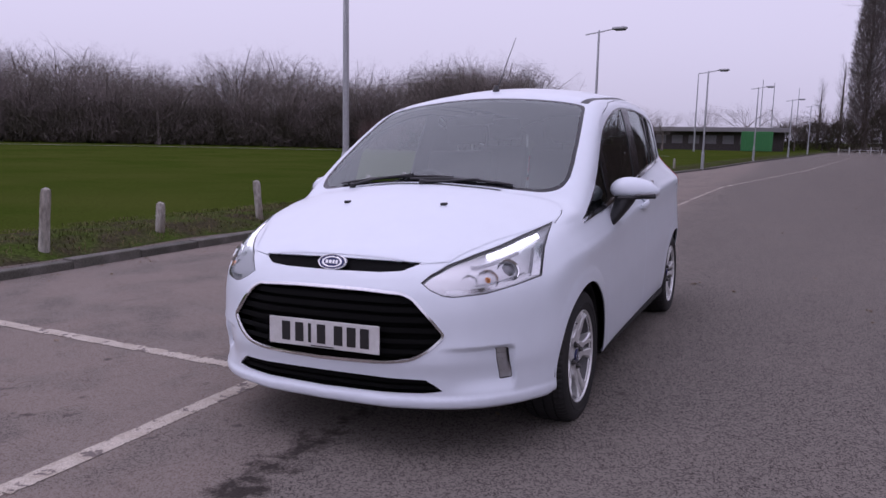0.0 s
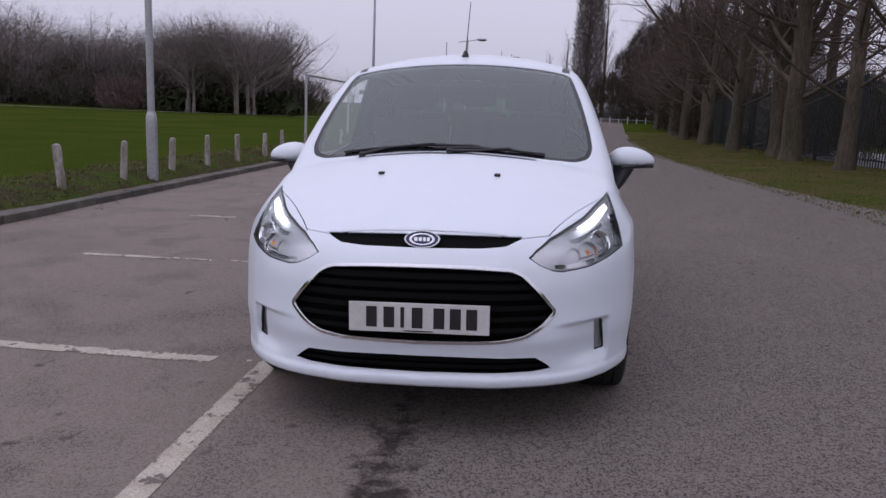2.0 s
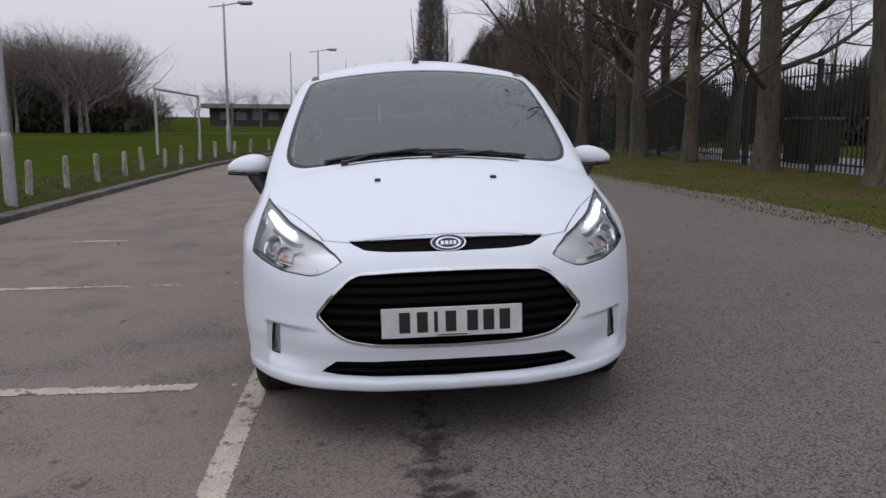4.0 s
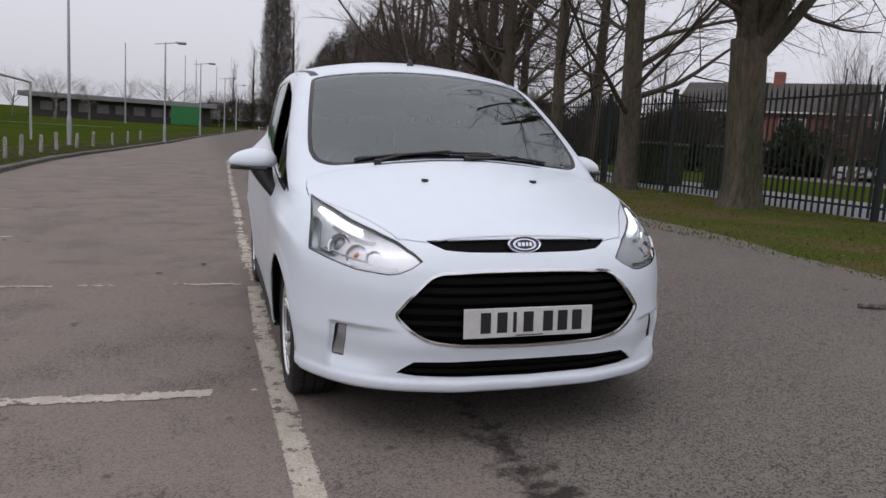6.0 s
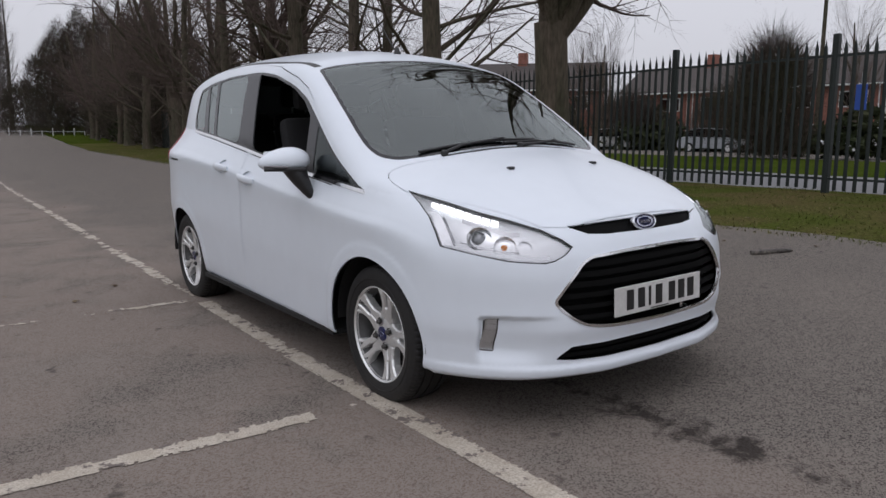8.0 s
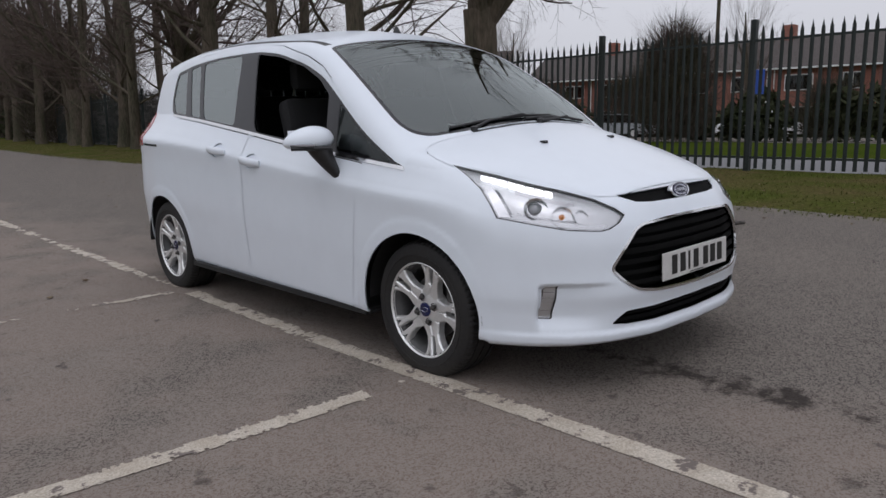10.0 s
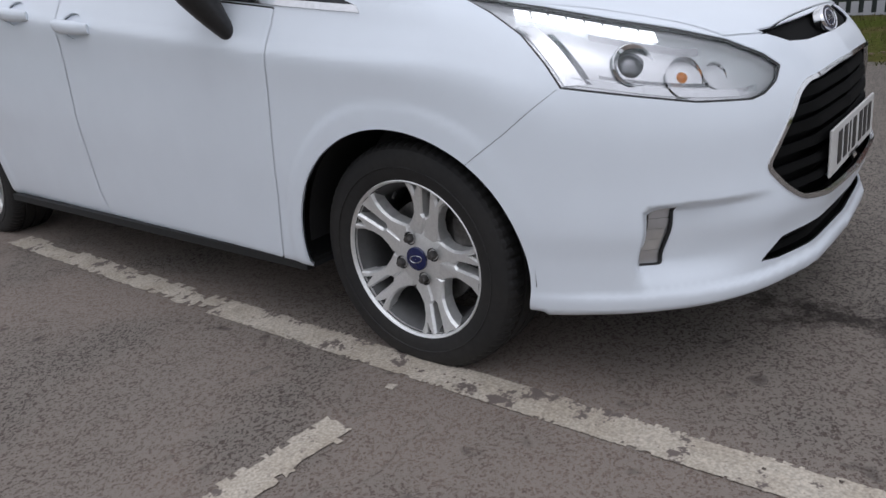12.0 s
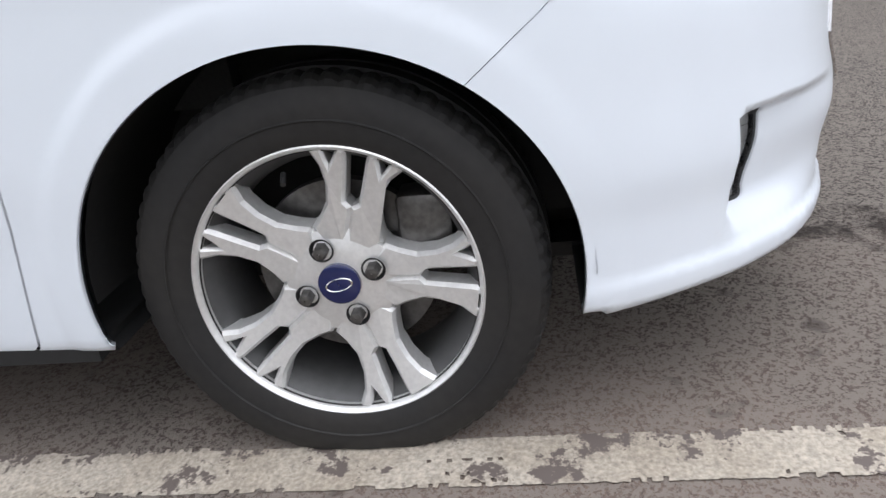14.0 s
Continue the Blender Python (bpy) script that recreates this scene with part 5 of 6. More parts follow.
class Grower:
    """Grows tapered limbs into one list of vertices and faces a part."""

    def __init__(self, seed):
        self.rng = np.random.default_rng(seed)
        self.parts = {"trunk": ([], []), "crown": ([], [])}

    def limb(self, which, pts, radii, sides):
        v, f = self.parts[which]
        base = len(v)
        side = None
        for i, p in enumerate(pts):
            d = pts[min(i + 1, len(pts) - 1)] - pts[max(i - 1, 0)]
            d = d / (np.linalg.norm(d) + 1e-9)
            if side is None:
                side = np.cross(d, (0.31, 0.87, 0.39))
            side = side - d * (side @ d)
            side = side / (np.linalg.norm(side) + 1e-9)
            up = np.cross(d, side)
            for k in range(sides):
                a = 2 * math.pi * k / sides
                v.append(tuple(p + (side * math.cos(a) + up * math.sin(a)) * radii[i]))
        for i in range(len(pts) - 1):
            for k in range(sides if sides > 2 else 1):
                a, b = base + i * sides + k, base + i * sides + (k + 1) % sides
                f.append((a, b, b + sides, a + sides))

    def branch(self, start, way, length, radius, level, plan):
        rng = self.rng
        steps = plan.get("steps", (7, 6, 5, 3, 1))[level]
        pts, p, d = [start], start.copy(), way / np.linalg.norm(way)
        for i in range(steps):
            d = d + rng.normal(0, plan["bend"] * (0.3 if level == 0 else 1.0), 3) + np.array((0, 0, plan["lift"][level]))
            d = d / np.linalg.norm(d)
            p = p + d * length / steps
            pts.append(p.copy())
        tip = plan["tip"][level]
        radii = [radius * (1 - (1 - tip) * i / steps) for i in range(steps + 1)]
        self.limb("trunk" if level < 2 else "crown", pts, radii, plan["sides"][level])
        if level + 1 >= len(plan["kids"]) + 1 or level >= len(plan["kids"]):
            return
        if level == 0 and "leader" in plan:
            self.branch(p, d, length * plan["short"][0] * plan["leader"], radius * tip * 0.72, 1, plan)
        n = plan["kids"][level]
        for k in range(n):
            t = plan["first"][level] + (1 - plan["first"][level]) * (k + rng.uniform(0.1, 0.9)) / n
            i = min(int(t * steps), steps - 1)
            w = t * steps - i
            at = pts[i] * (1 - w) + pts[i + 1] * w
            ahead = pts[i + 1] - pts[i]
            ahead = ahead / np.linalg.norm(ahead)
            out = rng.normal(0, 1, 3)
            out = out - ahead * (out @ ahead)
            out = out / (np.linalg.norm(out) + 1e-9)
            a = radians(plan["angle"][level] + rng.normal(0, 9))
            kid = ahead * math.cos(a) + out * math.sin(a)
            r = (radius * (1 - (1 - tip) * t)) * plan["thin"][level] * rng.uniform(0.75, 1.1)
            self.branch(at, kid, length * plan["short"][level] * rng.uniform(0.7, 1.15) * (1.15 - 0.35 * t), r, level + 1, plan)


BIG = dict(bend=0.09, lift=(0.10, 0.015, 0.0, -0.02, -0.03), tip=(0.55, 0.30, 0.25, 0.3, 0.5), sides=(12, 8, 5, 2, 2), kids=(10, 8, 7, 7), first=(0.20, 0.15, 0.12, 0.1), angle=(62, 46, 44, 40), thin=(0.30, 0.50, 0.48, 0.55), short=(0.40, 0.52, 0.50, 0.5))
SLIM = dict(bend=0.07, lift=(0.06, 0.05, 0.02, 0.0, 0.0), tip=(0.25, 0.25, 0.25, 0.3, 0.5), sides=(10, 6, 4, 2, 2), kids=(26, 8, 6, 4), first=(0.10, 0.12, 0.12, 0.1), angle=(62, 46, 42, 40), thin=(0.30, 0.50, 0.5, 0.6), short=(0.30, 0.48, 0.50, 0.5))
FORK = dict(leader=0.9, bend=0.085, lift=(0.0, 0.07, 0.02, 0.0, -0.03), tip=(0.92, 0.30, 0.25, 0.3, 0.5), sides=(14, 9, 5, 2, 2), kids=(7, 12, 9, 7), first=(0.80, 0.10, 0.12, 0.1), angle=(40, 52, 46, 40), thin=(0.48, 0.46, 0.50, 0.50), short=(2.9, 0.40, 0.46, 0.36))
POPLAR = dict(bend=0.05, lift=(0.05, 0.22, 0.12, 0.0), tip=(0.15, 0.3, 0.3, 0.4), sides=(8, 5, 3, 2), kids=(60, 8, 5), first=(0.05, 0.1, 0.1), angle=(48, 34, 34), thin=(0.22, 0.45, 0.6), short=(0.17, 0.55, 0.5))
FAR = dict(steps=(4, 4, 3, 1), bend=0.11, lift=(0.03, 0.06, 0.03, 0.0), tip=(0.6, 0.25, 0.3, 0.4), sides=(5, 3, 2, 2), kids=(13, 8, 9), first=(0.45, 0.25, 0.15), angle=(50, 46, 46), thin=(0.42, 0.50, 0.70), short=(1.6, 0.44, 0.55))


def grow(seed, plan, trunk_high, radius, lean=(0, 0), flare=1.35):
    g = Grower(seed)
    way = np.array((lean[0], lean[1], 1.0))
    g.branch(np.zeros(3), way, trunk_high, radius, 0, plan)
    foot = [np.array((0, 0, z)) for z in (-0.15, 0.0, 0.15, 0.4, 0.8)]
    wide = [radius * k for k in (flare * 1.12, flare, 1.18, 1.06, 1.0)]
    g.limb("trunk", foot, wide, 12)
    return g


def tree_thing(g, label, group="", name="tree"):
    root = thing(name, (0, 0, 0), label, "tree", group)
    for which, mat in (("trunk", BARK), ("crown", TWIG)):
        v, f = g.parts[which]
        mesh_object(which, v, f, mat, root)
    return root


row = "bare trees along the fence"
big = [tree_thing(grow(13, FORK, 3.0, 0.335, (-0.02, 0.03), 1.3), "large bare winter tree with a forked grey-brown trunk", row), tree_thing(grow(23, dict(BIG, kids=(18, 8, 7, 6), first=(0.15, 0.15, 0.12, 0.1)), 9.0, 0.265, (0.03, 0.02)), "tall bare winter tree with a straight brown trunk", row), tree_thing(grow(37, SLIM, 13.0, 0.20, (0.02, 0.0)), "slender bare winter tree with many side branches", row)]
spots = [(0, 8.25, 8.0, 180), (1, 8.6, 12.5, 40), (2, 8.35, 15.9, 80), (1, 8.2, 19.3, 150), (0, 8.9, 23.0, 200), (2, 8.0, 26.0, 250), (1, 8.6, 29.5, 300), (2, 7.9, 33.0, 20), (0, 8.4, 37.0, 100), (2, 8.8, 40.5, 140), (1, 8.0, 44.5, 220), (2, 8.6, 49.0, 10), (0, 8.2, 54.0, 280), (2, 8.3, 60.0, 60), (1, 8.8, 67.0, 190), (2, 8.0, 75.0, 330), (0, 8.4, 84.0, 120), (0, 9.0, -6.5, 70), (2, 10.6, 18.0, 15), (2, 10.8, 24.5, 95), (2, 10.9, 31.0, 160), (2, 10.5, 38.0, 280), (2, 12.5, 45.0, 30), (2, 10.5, 57.0, 310), (2, 9.5, 92.0, 111)]
used = set()
for kind, u, y, turn in spots:
    m = pose(u + bend(y), y, rise(u + bend(y), y), 0, 0, turn)
    if kind in used:
        copy_thing(big[kind], m)
    else:
        put_at(big[kind], m)
        used.add(kind)

poplar = tree_thing(grow(5, POPLAR, 27, 0.55), "very tall narrow bare poplar", "poplars", "poplar")
put_at(poplar, pose(12.4, 140, 1.0))
for x, y, s, t in ((16.5, 150, 0.85, 70), (10.0, 165, 0.62, 140), (7.0, 190, 0.55, 200)):
    copy_thing(poplar, pose(x, y, 1.2, 0, 0, t)).scale = (s, s, s)

# small upright trees in the gardens beyond the fence
small = tree_thing(grow(61, dict(POPLAR, kids=(34, 10, 6), short=(0.46, 0.55, 0.5)), 6.5, 0.20), "small bare upright garden tree", "garden trees", "garden_tree")
places = [(33, 29, 10), (36, 33.5, 60), (42, 24, 120), (40, 17, 180), (47, 40, 250), (30, 43, 300), (46, 3, 200), (30, 53, 90)]
put_at(small, pose(places[0][0], places[0][1], 0.1, 0, 0, places[0][2]))
for x, y, t in places[1:]:
    copy_thing(small, pose(x, y, 0.1, 0, 0, t)).scale = (1.1, 1.1, 0.95 + 0.03 * (t % 7))

# the woods beyond the field: one mass of many small bare trees
far_kinds = [grow(100 + k, FAR, 2.9 + 0.3 * k, 0.14, flare=1.1) for k in range(4)]
kinds = []
for g in far_kinds:
    va = np.array(g.parts["trunk"][0] + g.parts["crown"][0])
    va = va / va[:, 2].max()
    off = (va - (0, 0, 0.58)) / (0.44, 0.44, 0.40)  # the crown's rounded outline
    out = np.maximum(np.linalg.norm(off, axis=1), 1e-6)
    in_crown = (va[:, 2] > 0.3) & (out > 0.85)
    va[in_crown] = (0, 0, 0.58) + (off[in_crown] / out[in_crown, None] * (0.85 + 0.20 * np.tanh((out[in_crown, None] - 0.85) / 0.30))) * (0.44, 0.44, 0.40)
    fa = [q for q in g.parts["trunk"][1]] + [tuple(i + len(g.parts["trunk"][0]) for i in q) for q in g.parts["crown"][1]]
    kinds.append((va, np.array(fa)))
rng = np.random.default_rng(9)
fv, ff, count = [], [], 0


def far_tree(x, y, s, kind):
    global count
    va, fa = kinds[kind]
    a = rng.uniform(0, 6.28)
    w = s * rng.uniform(1.0, 1.35)
    fv.append(np.stack([x + w * (va[:, 0] * math.cos(a) - va[:, 1] * math.sin(a)), y + w * (va[:, 0] * math.sin(a) + va[:, 1] * math.cos(a)), rise(x, y) + s * va[:, 2]], 1))
    ff.append(fa + count)
    count += len(va)


for k in range(170):
    az = radians(-64 + 45 * k / 169 + rng.normal(0, 0.5))
    d = rng.uniform(76, 100)
    tall = (8.6 + 1.5 * noise.noise((k * 0.09, 0.0, 7.0)) + 1.1 * rng.normal()) * d / 80
    far_tree(1.6 + d * math.sin(az), -3.2 + d * math.cos(az), tall, rng.integers(4))
for k in range(26):  # the domed clump at the end of the woods
    a, r = rng.uniform(0, 6.28), 4.6 * math.sqrt(rng.random())
    far_tree(-25.6 + r * math.cos(a), 62 + 0.8 * r * math.sin(a), 11.0 - 0.50 * r, rng.integers(4))
for x, y, s in ((-20, 88, 0.9), (-17, 95, 1.0), (-14, 100, 0.85), (-27, 100, 1.0), (-6, 138, 1.3), (-12, 130, 1.2), (0, 150, 1.2), (4, 142, 1.0), (-30, 92, 0.9), (-33, 84, 0.8), (-22, 120, 1.1), (2, 120, 0.9), (6, 128, 1.1)):
    far_tree(x, y, 7.2 * s, rng.integers(4))
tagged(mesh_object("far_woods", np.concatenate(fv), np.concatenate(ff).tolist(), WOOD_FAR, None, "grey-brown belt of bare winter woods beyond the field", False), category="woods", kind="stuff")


def clumps(name, label, spots, mat, seed, size=0.16, density=150):
    """Undergrowth of many small leaf clumps; spots: x, y, width, depth, height."""
    rng = np.random.default_rng(seed)
    v, f = [], []
    for x, y, w, dd, h in spots:
        for _ in range(int(density * w * h * 0.5) + 20):
            a, r = rng.uniform(0, 6.28), math.sqrt(rng.random())
            px, py = x + w / 2 * r * math.cos(a), y + dd / 2 * r * math.sin(a)
            top = h * (0.55 + 0.45 * math.sqrt(max(0, 1 - r * r))) * (0.8 + 0.3 * noise.noise((px * 0.7, py * 0.7, seed)))
            pz = rise(px, py) + top * rng.random() ** 0.6
            n = len(v)
            ax = rng.normal(0, 1, (4, 3)) * size * rng.uniform(0.5, 1.2)
            v += [tuple(np.array((px, py, pz)) + q) for q in ax]
            f += [(n, n + 1, n + 2), (n, n + 2, n + 3), (n + 1, n + 3, n + 2)]
    return tagged(mesh_object(name, v, f, mat, None, label, False), category="undergrowth", kind="stuff")


under = []
for k in range(60):
    az = radians(-63 + 46 * k / 59)
    under.append((1.6 + 78 * math.sin(az), -3.2 + 78 * math.cos(az), 5.5, 3, 2.5 + 0.5 * math.sin(k * 1.7)))
# lightened along with the woods, their haze mixed into the colour
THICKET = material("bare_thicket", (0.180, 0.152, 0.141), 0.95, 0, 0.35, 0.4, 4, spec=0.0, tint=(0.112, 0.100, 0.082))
PALE_PATH = material("sandy_path", (0.17, 0.16, 0.125), 0.9, 0, 0.35, 0.5, 10, 1, tint=(0.09, 0.095, 0.05))
hedge = [(-31 + 1.5 * k, 60.5 + 0.35 * k, 2.6, 2, 2.0 + 0.25 * math.sin(k * 2.2)) for k in range(8)]
walkway = []
for az in np.radians(np.linspace(-62, -8, 55)):
    walkway += [(1.6 + d * math.sin(az), -3.2 + d * math.cos(az), rise(1.6 + d * math.sin(az), -3.2 + d * math.cos(az)) + 0.06) for d in (66.5, 67.4)]
tagged(mesh_object("footpath", walkway, [(2 * i, 2 * i + 1, 2 * i + 3, 2 * i + 2) for i in range(54)], PALE_PATH, None, "pale footpath along the far edge of the field", False), category="path", kind="structure")
clumps("field_hedge", "dark green hedge at the field's far edge", hedge, BUSH, 4, 0.25, 60)


def tangle(name, label, spots, mat, seed, each=4200, thick=0.030):
    """Dense bare growth of thin rods; spots: x, y, width, height."""
    rng = np.random.default_rng(seed)
    vs = []
    for x, y, w, h in spots:
        n = int(each * w * h / 60)
        a, r = rng.uniform(0, 6.28, n), np.sqrt(rng.random(n))
        t = rng.random(n) ** 0.85
        wide = w / 2 * (0.55 + 0.45 * np.sin(np.pi * np.minimum(1, t * 0.8 + 0.15)))
        p = np.stack([x + wide * r * np.cos(a), y + wide * r * np.sin(a), rise(x, y) + h * t * (1 - 0.25 * r)], 1)
        d = np.stack([0.5 * np.cos(a) * r, 0.5 * np.sin(a) * r, np.full(n, 0.75)], 1) + rng.normal(0, 0.42, (n, 3))
        d = d / np.linalg.norm(d, axis=1)[:, None]
        s = np.cross(d, rng.normal(0, 1, (n, 3)))
        s = s / np.linalg.norm(s, axis=1)[:, None] * thick * rng.uniform(0.4, 1.2, n)[:, None]
        long = rng.uniform(0.5, 1.5, n)[:, None]
        vs.append(np.stack([p - s, p + s, p + d * long], 1).reshape(-1, 3))
    v = np.concatenate(vs)
    return tagged(mesh_object(name, v, np.arange(len(v)).reshape(-1, 3).tolist(), mat, None, label, False), category="undergrowth", kind="stuff")


SCRUB = material("dark_bare_scrub", (0.082, 0.066, 0.058), 0.95, 0, 0.35, 0.5, 6, spec=0.0, tint=(0.062, 0.058, 0.040))
# the grey lift stands in for haze over the long distance
POPLAR_TWIG = material("hazed_poplar_twigs", (0.160, 0.138, 0.128), 0.95, 0, 0.3, 0.5, 6, spec=0.1)
deep = [(10.6 + bend(y) + 1.2 * math.sin(y * 1.3), y, 4.2, 5.2 + 2.0 * math.sin(y * 0.7)) for y in (47, 51, 55, 59, 63, 67, 72, 77, 83, 90, 98)]
deep += [(12.5 + bend(y), y, 5.5, 11 + 1.5 * math.sin(y)) for y in (75, 84, 94, 104, 114)]
deep += [(x, 119 + 2 * math.sin(x), 6.5, h) for x, h in ((14.5, 8), (17, 13), (19.5, 17), (22, 19), (25.5, 20), (29, 20), (33, 19), (38, 18), (43, 17))]
deep += [(1.0, 124, 6, 4), (5.0, 126, 6, 4.6), (8.5, 124, 5, 5.2)]
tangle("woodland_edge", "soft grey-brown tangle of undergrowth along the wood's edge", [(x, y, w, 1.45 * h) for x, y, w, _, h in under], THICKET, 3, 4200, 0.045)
tangle("red_bushes", "reddish bare bushes before the woods", [(-34.4, 59.5, 3.4, 2.7), (-32.6, 60.0, 3.0, 2.4)], material("reddish_twigs", (0.150, 0.108, 0.100), 0.95, 0, 0.3, 0.6, 5, spec=0.0), 35, 5200, 0.035)
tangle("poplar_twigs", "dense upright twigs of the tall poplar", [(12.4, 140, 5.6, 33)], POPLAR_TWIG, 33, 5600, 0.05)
bush = [(27.0, 14.3, 3.2, 5.2), (38.5, 23.5, 4.5, 3.8), (39.0, 31.5, 5.0, 3.8), (27.5, 37, 5, 4.2), (30.5, 9.2, 2.4, 2.4), (26, 44, 5, 4.6), (24, 52, 6, 5)]
tangle("dark_bushes", "dark upright bare bushes beyond the path", bush, SCRUB, 34, 26000, 0.014)
tangle("scrub_belt", "dense dark bare scrub behind the row of trees", deep, SCRUB, 31, 6000, 0.034)
low = [(11.2 + bend(y) + 0.5 * math.sin(y * 2.1), y, 2.4, 2.2 + 0.5 * math.sin(y * 1.1)) for y in (20.5, 23, 25.5, 28, 30.5, 33, 35.5, 38, 40.5, 43)]
tangle("low_scrub", "low dark bare scrub behind the fence", low, SCRUB, 32, 9000, 0.014)


# ---- posts, lamps, fence and buildings ----
POST = material("weathered_timber_post", (0.36, 0.34, 0.305), 0.95, 0, 0.35, 6, 40, 3, tint=(0.19, 0.165, 0.13), stretch=(1.0, 1.0, 0.3))
GALV = material("galvanised_steel", (0.40, 0.41, 0.42), 0.5, 0.6, 0.15, 2, 30, 0.3)
FENCE = material("dark_green_fence_paint", (0.012, 0.018, 0.016), 0.5, 0.2, 0.3, 2, 40, 0.3)
WHITE = material("white_paint", (0.72, 0.72, 0.70), 0.6, 0, 0.1, 2, 30, 0.3)
BRICK = material("red_brick", (0.24, 0.098, 0.070), 0.9, 0, 0.35, 1.2, 14, 2, tint=(0.27, 0.115, 0.085))
TILE = material("brown_roof_tiles", (0.070, 0.060, 0.056), 0.9, 0, 0.3, 0.8, 9, 3)
DARKWALL = material("dark_pavilion_wall", (0.060, 0.050, 0.048), 0.9, 0, 0.3, 0.6, 6, 1)
GREENBOX = material("green_container_paint", (0.030, 0.20, 0.055), 0.5, 0, 0.12, 1, 12, 0.5)
PANE = glass_material("house_glass", (0.10, 0.11, 0.12), ior=1.8)
BLIND = material("pale_curtain", (0.35, 0.34, 0.32), 0.9, 0, 0.15, 2, 12)

for y, tall in ((2.17, 0.66), (3.87, 0.36), (5.87, 0.56), (7.38, 0.56), (9.15, 0.54), (10.5, 0.56), (12.1, 0.55), (13.8, 0.52), (15.4, 0.55), (17.2, 0.5), (19.0, 0.55), (21.0, 0.5), (23.2, 0.55), (25.6, 0.5), (28.3, 0.55), (31.2, 0.5), (34.5, 0.55), (38, 0.5)):
    x = -5.62 + bend(y) + random.uniform(-0.06, 0.06)
    r = random.uniform(0.050, 0.062)
    bm = lathe([(-0.1, r * 1.02), (0.1, r), (tall * 0.5, r * 0.98), (tall * 0.92, r * 0.96), (tall, r * 0.80), (tall + 0.015, r * 0.3), (tall + 0.018, 0.001)], 12, "z")
    for v in bm.verts:
        v.co += Vector((noise.noise(v.co * 7 + Vector((y, 0, 0))), noise.noise(v.co * 7 + Vector((0, y, 0))), 0)) * 0.007
    post = part("bollard", bm, POST, None, "", True)
    post.matrix_basis = pose(x, y, rise(x, y), random.uniform(-3, 3), random.uniform(-4, 4), random.uniform(0, 360))
    tagged(post, "broken short weathered timber bollard on the bank" if tall < 0.4 else "weathered pale timber bollard on the grass bank", "bollard", "bollards along the kerb")


def build_lamp():
    lamp = thing("street_lamp", (0, 0, 0), "tall grey steel street lamp with an arm and flat head", "street lamp", "street lamps along the car park")
    part("base_tube", lathe([(-0.2, 0.085), (0.95, 0.085), (1.0, 0.080), (1.06, 0.058)], 16, "z"), GALV, lamp, "", True)
    part("pole", lathe([(1.0, 0.056), (3.0, 0.052), (5.55, 0.040), (5.6, 0.02)], 14, "z"), GALV, lamp, "", True)
    part("arm", tube([(-0.55, 0, 5.46), (0, 0, 5.52), (0.62, 0, 5.62)], 0.024, 8), GALV, lamp, "", True)
    head = part("lamp_head", box(0.55, 1.12, -0.11, 0.11, 5.57, 5.68, 0.04), GALV, lamp, "", True)
    part("lamp_glass", box(0.66, 1.06, -0.085, 0.085, 5.535, 5.575, 0.015), PANE, head)
    part("hatch", box(-0.04, 0.04, -0.09, -0.083, 0.45, 0.85, 0.003), GALV, lamp)
    return lamp


lamp = build_lamp()
lamp_spots = [(-5.47, 8.04), (-5.55, 26.6), (-2.95, 42.2), (-1.0, 60), (1.4, 77), (3.4, 95)]
put_at(lamp, pose(lamp_spots[0][0], lamp_spots[0][1], rise(*lamp_spots[0])))
for x, y in lamp_spots[1:]:
    copy_thing(lamp, pose(x, y, rise(x, y), 0, 0, -8))

# tall thin poles beyond the field
for x, y, h in ((-9.5, 96, 9.5), (-3.2, 128, 11), (-1.5, 128, 10.5), (2.2, 150, 11)):
    mast = part("flood_mast", lathe([(0, 0.11), (h * 0.5, 0.08), (h, 0.05)], 8, "z", (x, y, rise(x, y)), True), GALV, None, "", True)
    tagged(mast, "slim tall grey mast beyond the playing field", "mast", "masts")

GOALWHITE = material("dull_goal_paint", (0.42, 0.42, 0.40), 0.7, 0, 0.2, 2, 20, 0.3)
goal = thing("goal", (0, 0, 0), "white football goal frame on the field", "goal")
for y in (25.3, 32.6):
    part("goal_post", lathe([(-0.05, 0.05), (2.42, 0.05)], 12, "z", (-7.9, y, rise(-7.9, y)), True), GOALWHITE, goal, "", True)
part("crossbar", tube([(-7.9, 25.25, 2.40 + rise(-7.9, 25.3)), (-7.9, 32.65, 2.40 + rise(-7.9, 32.6))], 0.05, 12), GOALWHITE, goal, "", True)

# palisade fence
fence = thing("palisade_fence", (0, 0, 0), "tall dark green steel palisade fence with pointed pales", "fence")
FX = 9.17


def fence_x(y):
    return FX + bend(y)


y = 3.12 - 4 * 2.87
posts = []
while y < 48:
    posts.append(y)
    y += 2.87
post_me = bpy.data.meshes.new("fence_post")
bm = box(-0.05, 0.05, -0.045, 0.045, -0.1, 2.42, 0.006)
bm.to_mesh(post_me)
bm.free()
post_me.materials.append(FENCE)
for y in posts:
    ob = new("fence_post", post_me)
    ob.parent = fence
    ob.matrix_basis = pose(fence_x(y) + 0.07, y, rise(fence_x(y), y) - 0.03)
for a, b in zip(posts, posts[1:]):
    for z in (0.22, 2.06):
        bm = bmesh.new()
        add_tube(bm, [(fence_x(a) + 0.028, a, z + rise(fence_x(a), a)), (fence_x(b) + 0.028, b, z + rise(fence_x(b), b))], 0.026, 4)
        part("fence_rail", bm, FENCE, fence)
